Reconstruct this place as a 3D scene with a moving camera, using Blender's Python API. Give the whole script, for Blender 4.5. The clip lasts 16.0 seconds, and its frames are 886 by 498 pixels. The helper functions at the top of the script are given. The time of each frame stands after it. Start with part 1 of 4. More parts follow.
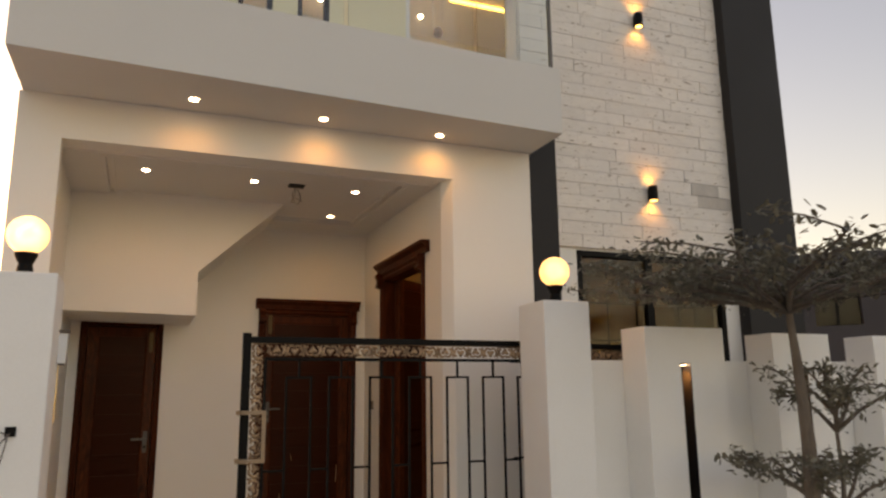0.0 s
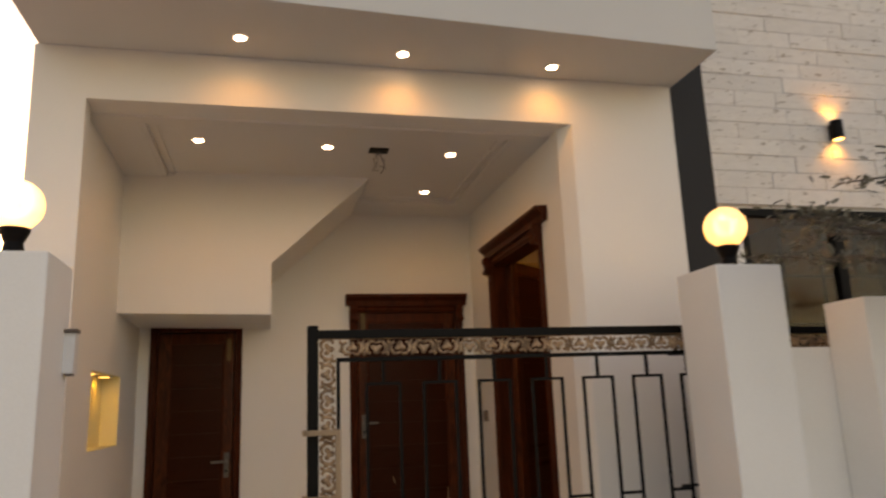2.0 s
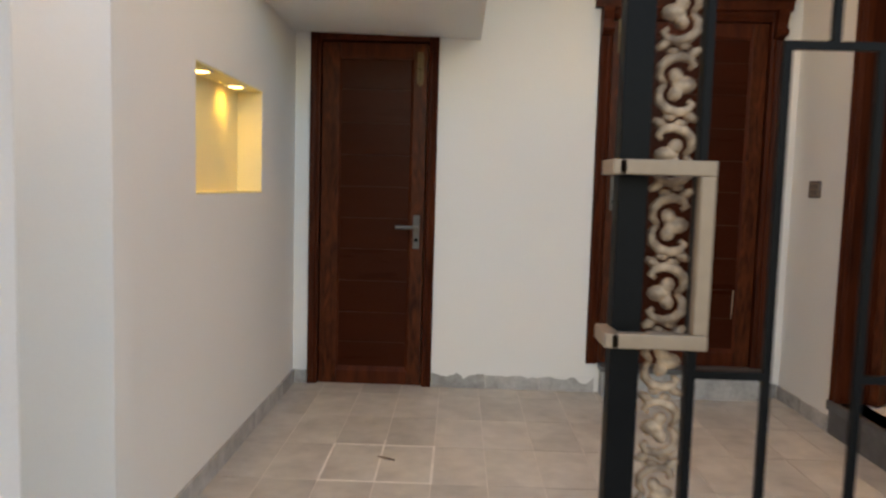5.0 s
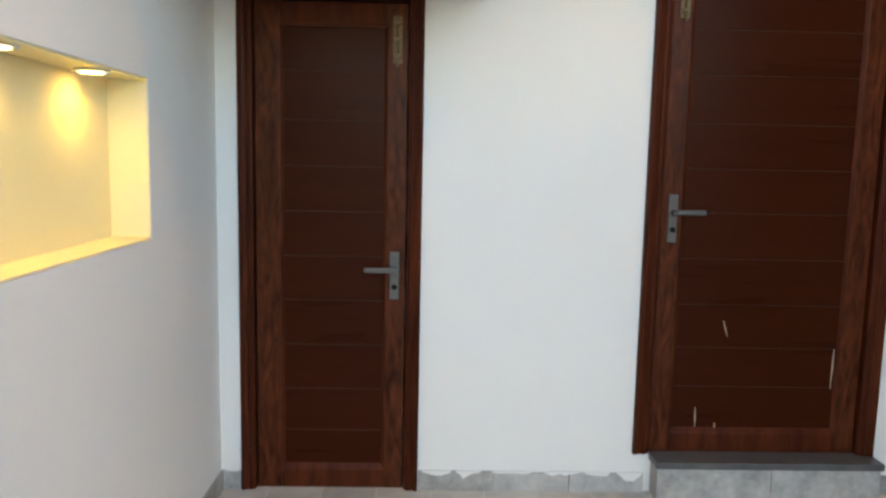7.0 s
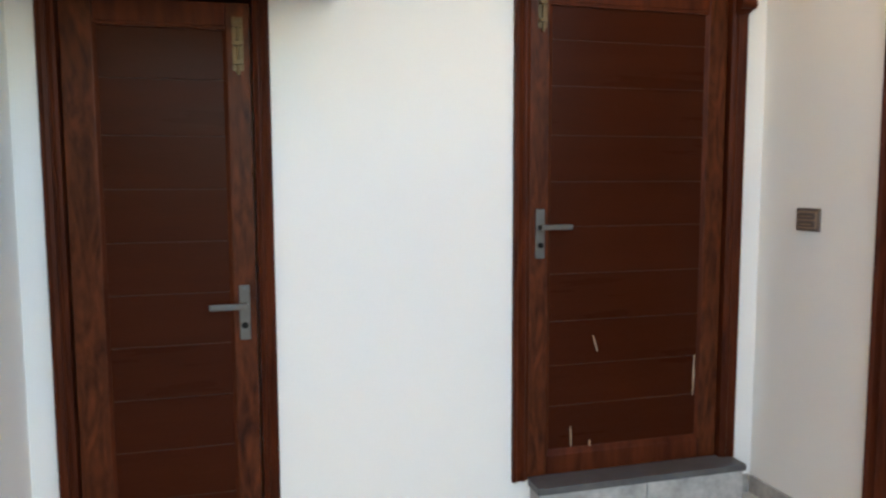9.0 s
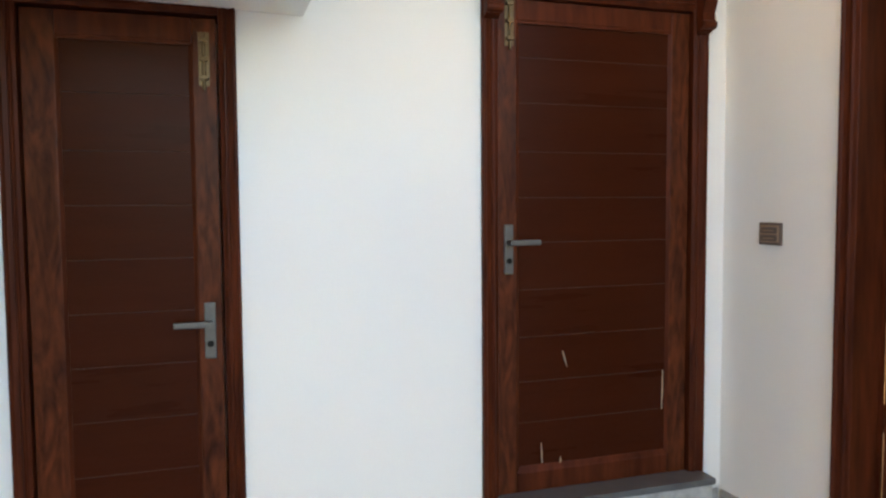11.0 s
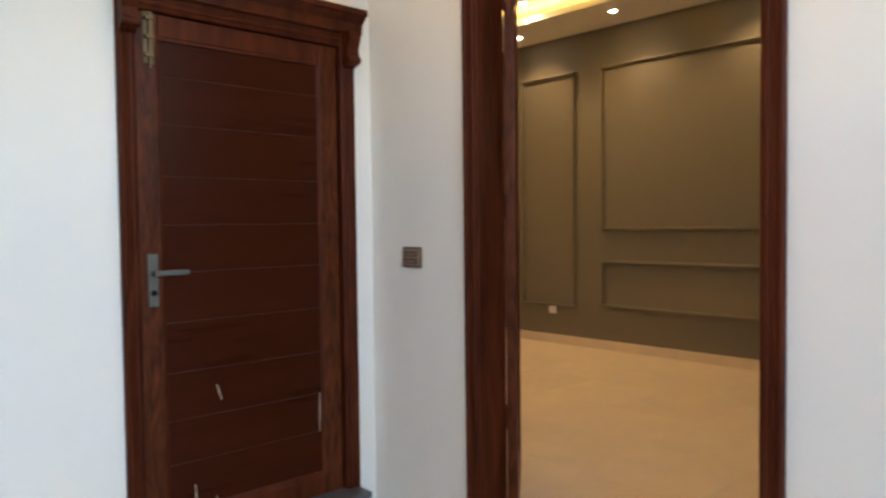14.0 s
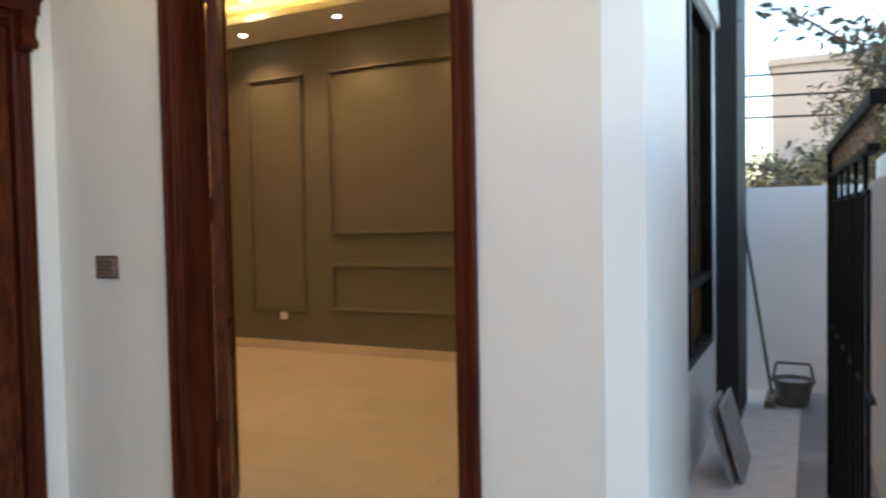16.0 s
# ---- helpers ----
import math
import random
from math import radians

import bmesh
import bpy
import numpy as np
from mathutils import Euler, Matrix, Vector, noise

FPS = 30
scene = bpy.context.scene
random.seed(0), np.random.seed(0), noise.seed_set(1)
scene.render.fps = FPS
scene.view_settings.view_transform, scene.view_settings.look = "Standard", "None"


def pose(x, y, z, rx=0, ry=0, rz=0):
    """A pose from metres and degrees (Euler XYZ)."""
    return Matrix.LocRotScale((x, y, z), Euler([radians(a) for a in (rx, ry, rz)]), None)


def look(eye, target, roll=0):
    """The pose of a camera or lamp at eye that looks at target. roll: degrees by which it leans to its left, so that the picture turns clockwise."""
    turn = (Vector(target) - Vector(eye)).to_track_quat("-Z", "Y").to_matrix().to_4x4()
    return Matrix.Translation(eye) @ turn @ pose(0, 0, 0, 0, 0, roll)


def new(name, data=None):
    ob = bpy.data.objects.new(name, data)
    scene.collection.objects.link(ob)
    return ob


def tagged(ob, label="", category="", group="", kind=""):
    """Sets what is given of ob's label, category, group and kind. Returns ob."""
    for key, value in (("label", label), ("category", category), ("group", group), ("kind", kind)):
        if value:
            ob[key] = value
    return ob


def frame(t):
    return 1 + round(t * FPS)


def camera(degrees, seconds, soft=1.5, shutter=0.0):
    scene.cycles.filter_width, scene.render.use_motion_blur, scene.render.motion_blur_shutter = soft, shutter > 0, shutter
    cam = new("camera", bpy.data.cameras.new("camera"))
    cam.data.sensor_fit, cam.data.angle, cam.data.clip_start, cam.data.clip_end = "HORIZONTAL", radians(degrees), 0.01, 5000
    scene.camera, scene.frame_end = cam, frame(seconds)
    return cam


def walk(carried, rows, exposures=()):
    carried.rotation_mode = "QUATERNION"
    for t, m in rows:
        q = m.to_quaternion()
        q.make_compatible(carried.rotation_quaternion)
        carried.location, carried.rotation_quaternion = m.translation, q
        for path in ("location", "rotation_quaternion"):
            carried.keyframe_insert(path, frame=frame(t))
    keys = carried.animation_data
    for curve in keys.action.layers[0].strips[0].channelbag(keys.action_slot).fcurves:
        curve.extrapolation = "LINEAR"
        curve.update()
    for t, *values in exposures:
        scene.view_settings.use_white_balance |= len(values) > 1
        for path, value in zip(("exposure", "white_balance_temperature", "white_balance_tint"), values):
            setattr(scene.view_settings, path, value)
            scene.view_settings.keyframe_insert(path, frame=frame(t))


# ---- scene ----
cam = camera(62.4, 16.0, soft=2.4, shutter=0.5)
PATH = [
    (0, (0.537, 0.183, 1.364), (1.278, 1.999, 1.756), -0.7),
    (0.5, (0.68, 0.511, 1.368), (1.4, 2.334, 1.769), -1.0),
    (1, (0.765, 0.829, 1.353), (1.437, 2.67, 1.752), -1.5),
    (1.5, (0.855, 1.151, 1.371), (1.452, 3.018, 1.771), -1.8),
    (2, (0.955, 1.459, 1.374), (1.411, 3.361, 1.792), -2.2),
    (2.5, (1.041, 1.744, 1.372), (1.325, 3.682, 1.776), -1.2),
    (3, (1.006, 2.092, 1.356), (1.199, 4.06, 1.655), -0.7),
    (3.5, (0.991, 2.451, 1.305), (1.089, 4.442, 1.463), 0.3),
    (4, (0.981, 2.887, 1.269), (0.997, 4.887, 1.297), 1.4),
    (4.5, (0.91, 3.316, 1.213), (0.869, 5.314, 1.125), 1.6),
    (6.8, (0.742, 5.033, 1.419), (0.763, 7.016, 1.164), 1.8),
    (7, (0.721, 5.101, 1.442), (0.775, 7.086, 1.2), 1.2),
    (7.5, (0.687, 5.256, 1.483), (0.822, 7.24, 1.264), 0.7),
    (8, (0.611, 5.369, 1.454), (0.896, 7.339, 1.262), 0.2),
    (8.5, (0.583, 5.399, 1.435), (1.004, 7.345, 1.248), 0.1),
    (9, (0.6, 5.392, 1.435), (1.127, 7.312, 1.248), -0.2),
    (9.2, (0.6, 5.398, 1.435), (1.164, 7.308, 1.249), -0.1),
    (11.3, (0.599, 5.397, 1.394), (1.233, 7.291, 1.286), -0.5),
    (11.5, (0.604, 5.394, 1.394), (1.27, 7.277, 1.292), -0.4),
    (12, (0.601, 5.407, 1.412), (1.393, 7.241, 1.31), -0.3),
    (12.5, (0.618, 5.402, 1.407), (1.554, 7.167, 1.317), -0.3),
    (13, (0.626, 5.409, 1.413), (1.716, 7.084, 1.328), -0.3),
    (13.5, (0.652, 5.394, 1.42), (1.887, 6.966, 1.34), -0.3),
    (14, (0.67, 5.38, 1.422), (2.04, 6.835, 1.351), -0.7),
    (14.5, (0.698, 5.356, 1.427), (2.186, 6.691, 1.36), -0.8),
    (15.5, (0.767, 5.345, 1.419), (2.465, 6.399, 1.356), -1.2),
    (16, (0.798, 5.324, 1.424), (2.582, 6.224, 1.352), -1.1),
]
EXPOSURES = [(0.0, 1.46, 10300, 35), (1.5, 1.49, 10300, 36), (3.5, 1.68, 10000, 36), (4.5, 2.22, 8200, 29), (7.0, 3.04, 6250, 18), (9.0, 3.2, 6300, 19), (11.5, 3.24, 6150, 19), (13.5, 3.18, 6000, 18), (16.0, 2.9, 6050, 17)]

walk(cam, [(t, look(eye, target, roll)) for t, eye, target, roll in PATH], EXPOSURES)

# ---- light ----
world = bpy.data.worlds.new("dusk_sky")
scene.world = world
world.use_nodes = True
wn = world.node_tree.nodes
sky = wn.new("ShaderNodeTexSky")
sky.sky_type, sky.sun_disc = "NISHITA", False
sky.sun_elevation, sky.sun_rotation = radians(7), radians(-18)
sky.air_density, sky.dust_density, sky.ozone_density = 1.0, 1.3, 1.3
wn["Background"].inputs["Strength"].default_value = 0.15
world.node_tree.links.new(sky.outputs["Color"], wn["Background"].inputs["Color"])

WARM = (1.0, 0.52, 0.17)
CREAM = (1.0, 0.62, 0.25)
GLOW = (1.0, 0.50, 0.10)


def lamp(name, kind, energy, colour, m, size=0.05, spot=120, blend=0.8):
    d = bpy.data.lights.new(name, kind)
    d.energy, d.color = energy, colour
    if kind == "AREA":
        d.size = size
    elif kind == "SUN":
        d.angle = size
    else:
        d.shadow_soft_size = size
    if kind == "SPOT":
        d.spot_size, d.spot_blend = radians(spot), blend
    ob = new(name, d)
    ob.matrix_basis = m
    return ob


lamp("sun", "SUN", 0.3, (1.0, 0.80, 0.58), look((-3.1, 9.5, 1.23), (0, 0, 0)), radians(12))


# ---- materials ----
def material(name, colour, rough=0.6, metal=0.0, var=0.08, scale=6.0, fine=60.0, bump=0.1, stretch=(1, 1, 1), dark=None, spec=0.5, piece=0.0, depth=0.004, gain=1.0, fleck=None, swirl=0.0):
    """Two scales of colour change, roughness change and fine relief."""
    m = bpy.data.materials.new(name)
    m.use_nodes = True
    nt = m.node_tree
    n, k = nt.nodes, nt.links
    b = n["Principled BSDF"]
    tc = n.new("ShaderNodeTexCoord")
    mp = n.new("ShaderNodeMapping")
    mp.inputs["Scale"].default_value = stretch
    k.new(tc.outputs["Object"], mp.inputs["Vector"])
    a = n.new("ShaderNodeTexNoise")
    a.inputs["Scale"].default_value, a.inputs["Detail"].default_value = scale, 5
    a.inputs["Distortion"].default_value = swirl
    f = n.new("ShaderNodeTexNoise")
    f.inputs["Scale"].default_value, f.inputs["Detail"].default_value = fine, 6
    vec = mp.outputs["Vector"]
    if piece:
        oi = n.new("ShaderNodeObjectInfo")
        ad = n.new("ShaderNodeVectorMath")
        ad.operation = "MULTIPLY_ADD"
        k.new(oi.outputs["Random"], ad.inputs[0])
        ad.inputs[1].default_value = (17.0, 31.0, 23.0)
        k.new(vec, ad.inputs[2])
        vec = ad.outputs["Vector"]
    k.new(vec, a.inputs["Vector"])
    k.new(vec, f.inputs["Vector"])
    dk = dark or tuple(c * (1 - 2.2 * var) for c in colour)
    lt = tuple(min(1, c * (1 + var)) for c in colour)
    mix = n.new("ShaderNodeMix")
    mix.data_type = "RGBA"
    mix.inputs["A"].default_value, mix.inputs["B"].default_value = (*dk, 1), (*lt, 1)
    ma = n.new("ShaderNodeMath")
    ma.operation = "MULTIPLY_ADD"
    k.new(f.outputs["Fac"], ma.inputs[0])
    ma.inputs[1].default_value = 0.6
    sub = n.new("ShaderNodeMath")
    sub.operation = "MULTIPLY_ADD"
    k.new(a.outputs["Fac"], sub.inputs[0])
    sub.inputs[1].default_value, sub.inputs[2].default_value = 1.1, -0.28
    k.new(sub.outputs[0], ma.inputs[2])
    fac = ma.outputs[0]
    if gain != 1.0:
        gm = n.new("ShaderNodeMath")
        gm.operation = "MULTIPLY_ADD"
        k.new(fac, gm.inputs[0])
        gm.inputs[1].default_value, gm.inputs[2].default_value = gain, 0.5 - 0.57 * gain
        fac = gm.outputs[0]
    if piece:
        pm = n.new("ShaderNodeMath")
        pm.operation = "MULTIPLY_ADD"
        k.new(oi.outputs["Random"], pm.inputs[0])
        pm.inputs[1].default_value = piece
        sh = n.new("ShaderNodeMath")
        sh.operation = "SUBTRACT"
        k.new(fac, sh.inputs[0])
        sh.inputs[1].default_value = piece / 2
        k.new(sh.outputs[0], pm.inputs[2])
        fac = pm.outputs[0]
    cl = n.new("ShaderNodeClamp")
    k.new(fac, cl.inputs["Value"])
    k.new(cl.outputs[0], mix.inputs["Factor"])
    out = mix.outputs["Result"]
    if fleck:
        fn = n.new("ShaderNodeTexNoise")
        fn.inputs["Scale"].default_value, fn.inputs["Detail"].default_value, fn.inputs["Distortion"].default_value = 13.0, 3, 0.8
        k.new(vec, fn.inputs["Vector"])
        mr = n.new("ShaderNodeMapRange")
        mr.inputs["From Min"].default_value, mr.inputs["From Max"].default_value = 0.62, 0.71
        k.new(fn.outputs["Fac"], mr.inputs["Value"])
        m2 = n.new("ShaderNodeMix")
        m2.data_type = "RGBA"
        k.new(mr.outputs[0], m2.inputs["Factor"])
        k.new(out, m2.inputs["A"])
        m2.inputs["B"].default_value = (*fleck, 1)
        out = m2.outputs["Result"]
    k.new(out, b.inputs["Base Color"])
    rr = n.new("ShaderNodeMath")
    rr.operation = "MULTIPLY_ADD"
    k.new(a.outputs["Fac"], rr.inputs[0])
    rr.inputs[1].default_value, rr.inputs[2].default_value = 0.2, rough - 0.1
    k.new(rr.outputs[0], b.inputs["Roughness"])
    b.inputs["Metallic"].default_value = metal
    b.inputs["Specular IOR Level"].default_value = spec
    if bump:
        bp = n.new("ShaderNodeBump")
        bp.inputs["Strength"].default_value, bp.inputs["Distance"].default_value = bump, depth
        k.new(f.outputs["Fac"], bp.inputs["Height"])
        k.new(bp.outputs["Normal"], b.inputs["Normal"])
    return m


def glow(name, colour, strength):
    m = bpy.data.materials.new(name)
    m.use_nodes = True
    b = m.node_tree.nodes["Principled BSDF"]
    b.inputs["Base Color"].default_value = (0.8, 0.75, 0.65, 1)
    b.inputs["Emission Color"].default_value = (*colour, 1)
    b.inputs["Emission Strength"].default_value = strength
    return m


def glass(name, colour=(0.9, 0.95, 0.93), rough=0.02, ior=1.45):
    m = bpy.data.materials.new(name)
    m.use_nodes = True
    b = m.node_tree.nodes["Principled BSDF"]
    b.inputs["Base Color"].default_value = (*colour, 1)
    b.inputs["Transmission Weight"].default_value = 1.0
    b.inputs["Roughness"].default_value, b.inputs["IOR"].default_value = rough, ior
    return m


PAINT = material("white_wall_paint", (0.79, 0.78, 0.75), 0.62, var=0.025, scale=1.2, fine=140, bump=0.12, depth=0.002)
PAINT2 = material("white_boundary_paint", (0.86, 0.855, 0.84), 0.7, var=0.04, scale=1.5, fine=90, bump=0.18, depth=0.003)
NICHE = material("yellow_cream_niche", (0.84, 0.75, 0.44), 0.6, var=0.03, scale=2, fine=90, bump=0.08)
FASCIA = material("grey_white_fascia_paint", (0.66, 0.655, 0.635), 0.7, var=0.03, scale=1.0, fine=120, bump=0.1, depth=0.002)
CEIL = material("ceiling_paint", (0.72, 0.71, 0.69), 0.7, var=0.03, scale=1.0, fine=120, bump=0.06, depth=0.002)
CHAR = material("charcoal_paint", (0.020, 0.019, 0.020), 0.6, var=0.1, spec=0.3, scale=2, fine=90, bump=0.12)
STONE = material("split_stone", (0.79, 0.745, 0.70), 0.75, var=0.06, scale=9, fine=45, bump=0.5, stretch=(1, 1, 3), piece=0.5, depth=0.006, fleck=(0.36, 0.29, 0.23))
STONE2 = material("grey_stone", (0.54, 0.505, 0.47), 0.75, var=0.1, scale=9, fine=45, bump=0.5, piece=0.3, depth=0.006)
MORTAR = material("stone_joint", (0.64, 0.60, 0.555), 0.85, var=0.1, scale=12, fine=80, bump=0.3)
WOOD = material("mahogany_stain", (0.080, 0.0180, 0.0064), 0.40, var=0.25, dark=(0.026, 0.0058, 0.0026), scale=2.0, fine=9, bump=0.12, stretch=(5, 5, 0.7), spec=0.08, gain=1.5, swirl=1.2)
KNOTTY = material("knotty_stile_stain", (0.088, 0.0225, 0.0078), 0.36, var=0.3, dark=(0.024, 0.0058, 0.0025), scale=2.2, fine=11, bump=0.1, stretch=(4.5, 4.5, 1.2), spec=0.1, gain=1.9, swirl=3.2)
WOODP = material("mahogany_panel", (0.040, 0.0084, 0.0028), 0.30, var=0.14, scale=1.6, fine=20, bump=0.04, stretch=(0.5, 5, 6), spec=0.06)
GROOVE = material("dusty_groove", (0.052, 0.021, 0.013), 0.8, var=0.5, scale=3, fine=40, bump=0)
SCAR = material("bare_wood_scratch", (0.42, 0.30, 0.20), 0.7, var=0.1, bump=0)
GRANITE = material("grey_granite", (0.10, 0.10, 0.102), 0.45, var=0.3, scale=14, fine=160, bump=0.05)
SKIRT = material("grey_skirting_tile", (0.50, 0.485, 0.46), 0.6, dark=(0.15, 0.14, 0.13), var=0.1, scale=9, fine=38, bump=0.25, piece=0.3)
FLOORT = material("beige_floor_tile", (0.57, 0.55, 0.495), 0.5, var=0.1, dark=(0.37, 0.357, 0.322), scale=4.0, fine=14, bump=0.1, piece=0.35, gain=1.4)
PALEJ = material("pale_new_grout", (0.84, 0.81, 0.75), 0.85, var=0.15, scale=12, fine=60, bump=0.2)
GROUT = material("pale_grout", (0.72, 0.685, 0.62), 0.85, var=0.12, scale=9, fine=60, bump=0.2)
BLACK = material("black_metal_paint", (0.0055, 0.005, 0.005), 0.45, var=0.2, scale=8, fine=60, bump=0.06, spec=0.1)
BRASS = material("antique_scroll_metal", (0.45, 0.30, 0.19), 0.5, 0.0, var=0.2, dark=(0.085, 0.045, 0.026), scale=26, fine=60, bump=0.25, gain=1.8, spec=0.3)
BRONZE = material("bronze_pull", (0.34, 0.23, 0.15), 0.5, 0.25, var=0.12, scale=9, fine=60, bump=0.06)
STEEL = material("brushed_steel", (0.125, 0.117, 0.108), 0.5, 0.7, var=0.1, scale=20, fine=120, bump=0.05)
GOLD = material("brass_bolt", (0.14, 0.092, 0.045), 0.45, 0.7, var=0.12, scale=20, fine=90, bump=0.05)
UPPER = material("cream_upper_paint", (0.74, 0.68, 0.50), 0.65, var=0.03, scale=1.2, fine=120, bump=0.08)
CREAMW = material("cream_room_paint", (0.70, 0.58, 0.40), 0.6, var=0.03, scale=1.3, fine=120, bump=0.06)
OLIVE = material("olive_room_paint", (0.142, 0.127, 0.092), 0.6, var=0.03, scale=1.3, fine=120, bump=0.06)
ROOMF = material("cream_room_tile", (0.60, 0.50, 0.375), 0.42, var=0.075, scale=3, fine=9, bump=0.02, piece=0.3)
ROOMC = material("room_ceiling_paint", (0.74, 0.72, 0.68), 0.7, var=0.02, bump=0.05)
PLASTIC = material("grey_switch_plastic", (0.12, 0.09, 0.075), 0.4, var=0.1, bump=0)
WHITEP = material("white_plastic", (0.72, 0.73, 0.74), 0.4, var=0.03, bump=0)
ASPH = material("pale_bounce_street", (0.34, 0.32, 0.30), 0.9, var=0.15, scale=2, fine=150, bump=0.5)
LANE = material("grey_lane_tile", (0.33, 0.32, 0.31), 0.6, var=0.2, scale=4, fine=30, bump=0.15, piece=0.3)
BARK = material("grey_bark", (0.16, 0.125, 0.10), 0.85, var=0.3, scale=9, fine=40, bump=0.6, stretch=(1, 1, 0.3), depth=0.01)
LEAF = material("dusty_leaf", (0.175, 0.162, 0.12), 0.6, var=0.35, scale=7, fine=30, bump=0.1)
LEAF2 = material("green_leaf", (0.12, 0.135, 0.085), 0.6, var=0.35, scale=7, fine=30, bump=0.1)
GLASS = glass("clear_glass")
TINT = glass("tinted_window_glass", (0.40, 0.36, 0.29), ior=1.3)
GLOBE = glow("lit_globe", (1.0, 0.70, 0.30), 0.13)
gb = GLOBE.node_tree.nodes["Principled BSDF"]
gb.inputs["Base Color"].default_value = (1.0, 0.92, 0.75, 1)
gb.inputs["Transmission Weight"].default_value, gb.inputs["Roughness"].default_value, gb.inputs["IOR"].default_value = 0.4, 0.85, 1.25
BULB = glow("lit_bulb", (1.0, 0.72, 0.34), 0.6)
SPOTG = glow("lit_downlight", (1.0, 0.86, 0.62), 9.0)
AMBER = glow("lit_amber_lens", (1.0, 0.62, 0.16), 2.5)
STRIP = glow("cove_led_strip", (1.0, 0.60, 0.10), 5.0)


# ---- mesh helpers ----
def mesh(bm, name, mat, smooth=False):
    d = bpy.data.meshes.new(name)
    bm.normal_update()
    bm.to_mesh(d)
    bm.free()
    d.materials.append(mat)
    if smooth:
        d.polygons.foreach_set("use_smooth", [True] * len(d.polygons))
    return d


def part(name, bm, mat, parent=None, label="", smooth=False):
    ob = new(name, mesh(bm, name, mat, smooth))
    if parent:
        ob.parent = parent
    if label:
        ob["label"] = label
    return ob


def thing(name, label, category, at=(0, 0, 0), group="", kind="", turn=0):
    ob = new(name)
    ob.empty_display_size = 0.1
    ob.matrix_basis = pose(*at, 0, 0, turn)
    return tagged(ob, label, category, group, kind)


def structure(name, bm, mat, label, category=""):
    return tagged(part(name, bm, mat), label, category or name.split("_")[0], "", "structure")


def box(bm, x0, x1, y0, y1, z0, z1, bevel=0.0, m=None):
    g = bmesh.ops.create_cube(bm, size=1)
    v = g["verts"]
    for p in v:
        p.co = Vector((x0 + (p.co.x + 0.5) * (x1 - x0), y0 + (p.co.y + 0.5) * (y1 - y0), z0 + (p.co.z + 0.5) * (z1 - z0)))
    if bevel:
        e = list({e for p in v for e in p.link_edges})
        r = bmesh.ops.bevel(bm, geom=e, offset=bevel, segments=2, affect="EDGES", profile=0.6)
        v = r["verts"]
    if m:
        bmesh.ops.transform(bm, matrix=m, verts=list({p for p in v}))
    return bm


def bx(x0, x1, y0, y1, z0, z1, bevel=0.0):
    return box(bmesh.new(), x0, x1, y0, y1, z0, z1, bevel)


def lathe(bm, profile, at=(0, 0, 0), n=24, axis=None):
    rings = []
    for r, z in profile:
        rings.append([bm.verts.new((r * math.cos(2 * math.pi * i / n), r * math.sin(2 * math.pi * i / n), z)) for i in range(n)])
    for a, b in zip(rings, rings[1:]):
        for i in range(n):
            bm.faces.new((a[i], a[(i + 1) % n], b[(i + 1) % n], b[i]))
    bm.faces.new(list(reversed(rings[0])))
    bm.faces.new(rings[-1])
    m = Matrix.Translation(at) @ (axis or Matrix())
    bmesh.ops.transform(bm, matrix=m, verts=[v for r in rings for v in r])
    return bm


def tube(bm, pts, r, n=8, taper=None):
    pts = [Vector(p) for p in pts]
    rings = []
    for i, p in enumerate(pts):
        d = (pts[min(i + 1, len(pts) - 1)] - pts[max(i - 1, 0)]).normalized()
        u = d.cross(Vector((0, 1, 0)))
        if u.length < 0.1:
            u = d.cross(Vector((1, 0, 0)))
        u.normalize()
        w = d.cross(u)
        q = r * (taper[i] if taper else 1)
        rings.append([bm.verts.new(p + u * math.cos(2 * math.pi * k / n) * q + w * math.sin(2 * math.pi * k / n) * q) for k in range(n)])
    for a, b in zip(rings, rings[1:]):
        for k in range(n):
            bm.faces.new((a[k], a[(k + 1) % n], b[(k + 1) % n], b[k]))
    bm.faces.new(list(reversed(rings[0])))
    bm.faces.new(rings[-1])
    return bm


def prism(bm, poly, a, b, axis="y"):
    """Extrude a polygon given in the two other axes from a to b."""
    def put(p, c):
        return {"y": (p[0], c, p[1]), "x": (c, p[0], p[1]), "z": (p[0], p[1], c)}[axis]
    lo = [bm.verts.new(put(p, a)) for p in poly]
    hi = [bm.verts.new(put(p, b)) for p in poly]
    n = len(poly)
    bm.faces.new(lo)
    bm.faces.new(list(reversed(hi)))
    for i in range(n):
        bm.faces.new((lo[i], hi[i], hi[(i + 1) % n], lo[(i + 1) % n]))
    bmesh.ops.recalc_face_normals(bm, faces=bm.faces[:])
    return bm


def wall_grid(us, vs, holes):
    """Cells of a wall between the cuts us and vs, without those inside the holes."""
    for u0, u1 in zip(us, us[1:]):
        for v0, v1 in zip(vs, vs[1:]):
            cu, cv = (u0 + u1) / 2, (v0 + v1) / 2
            if not any(a < cu < b and c < cv < d for a, b, c, d in holes):
                yield u0, u1, v0, v1


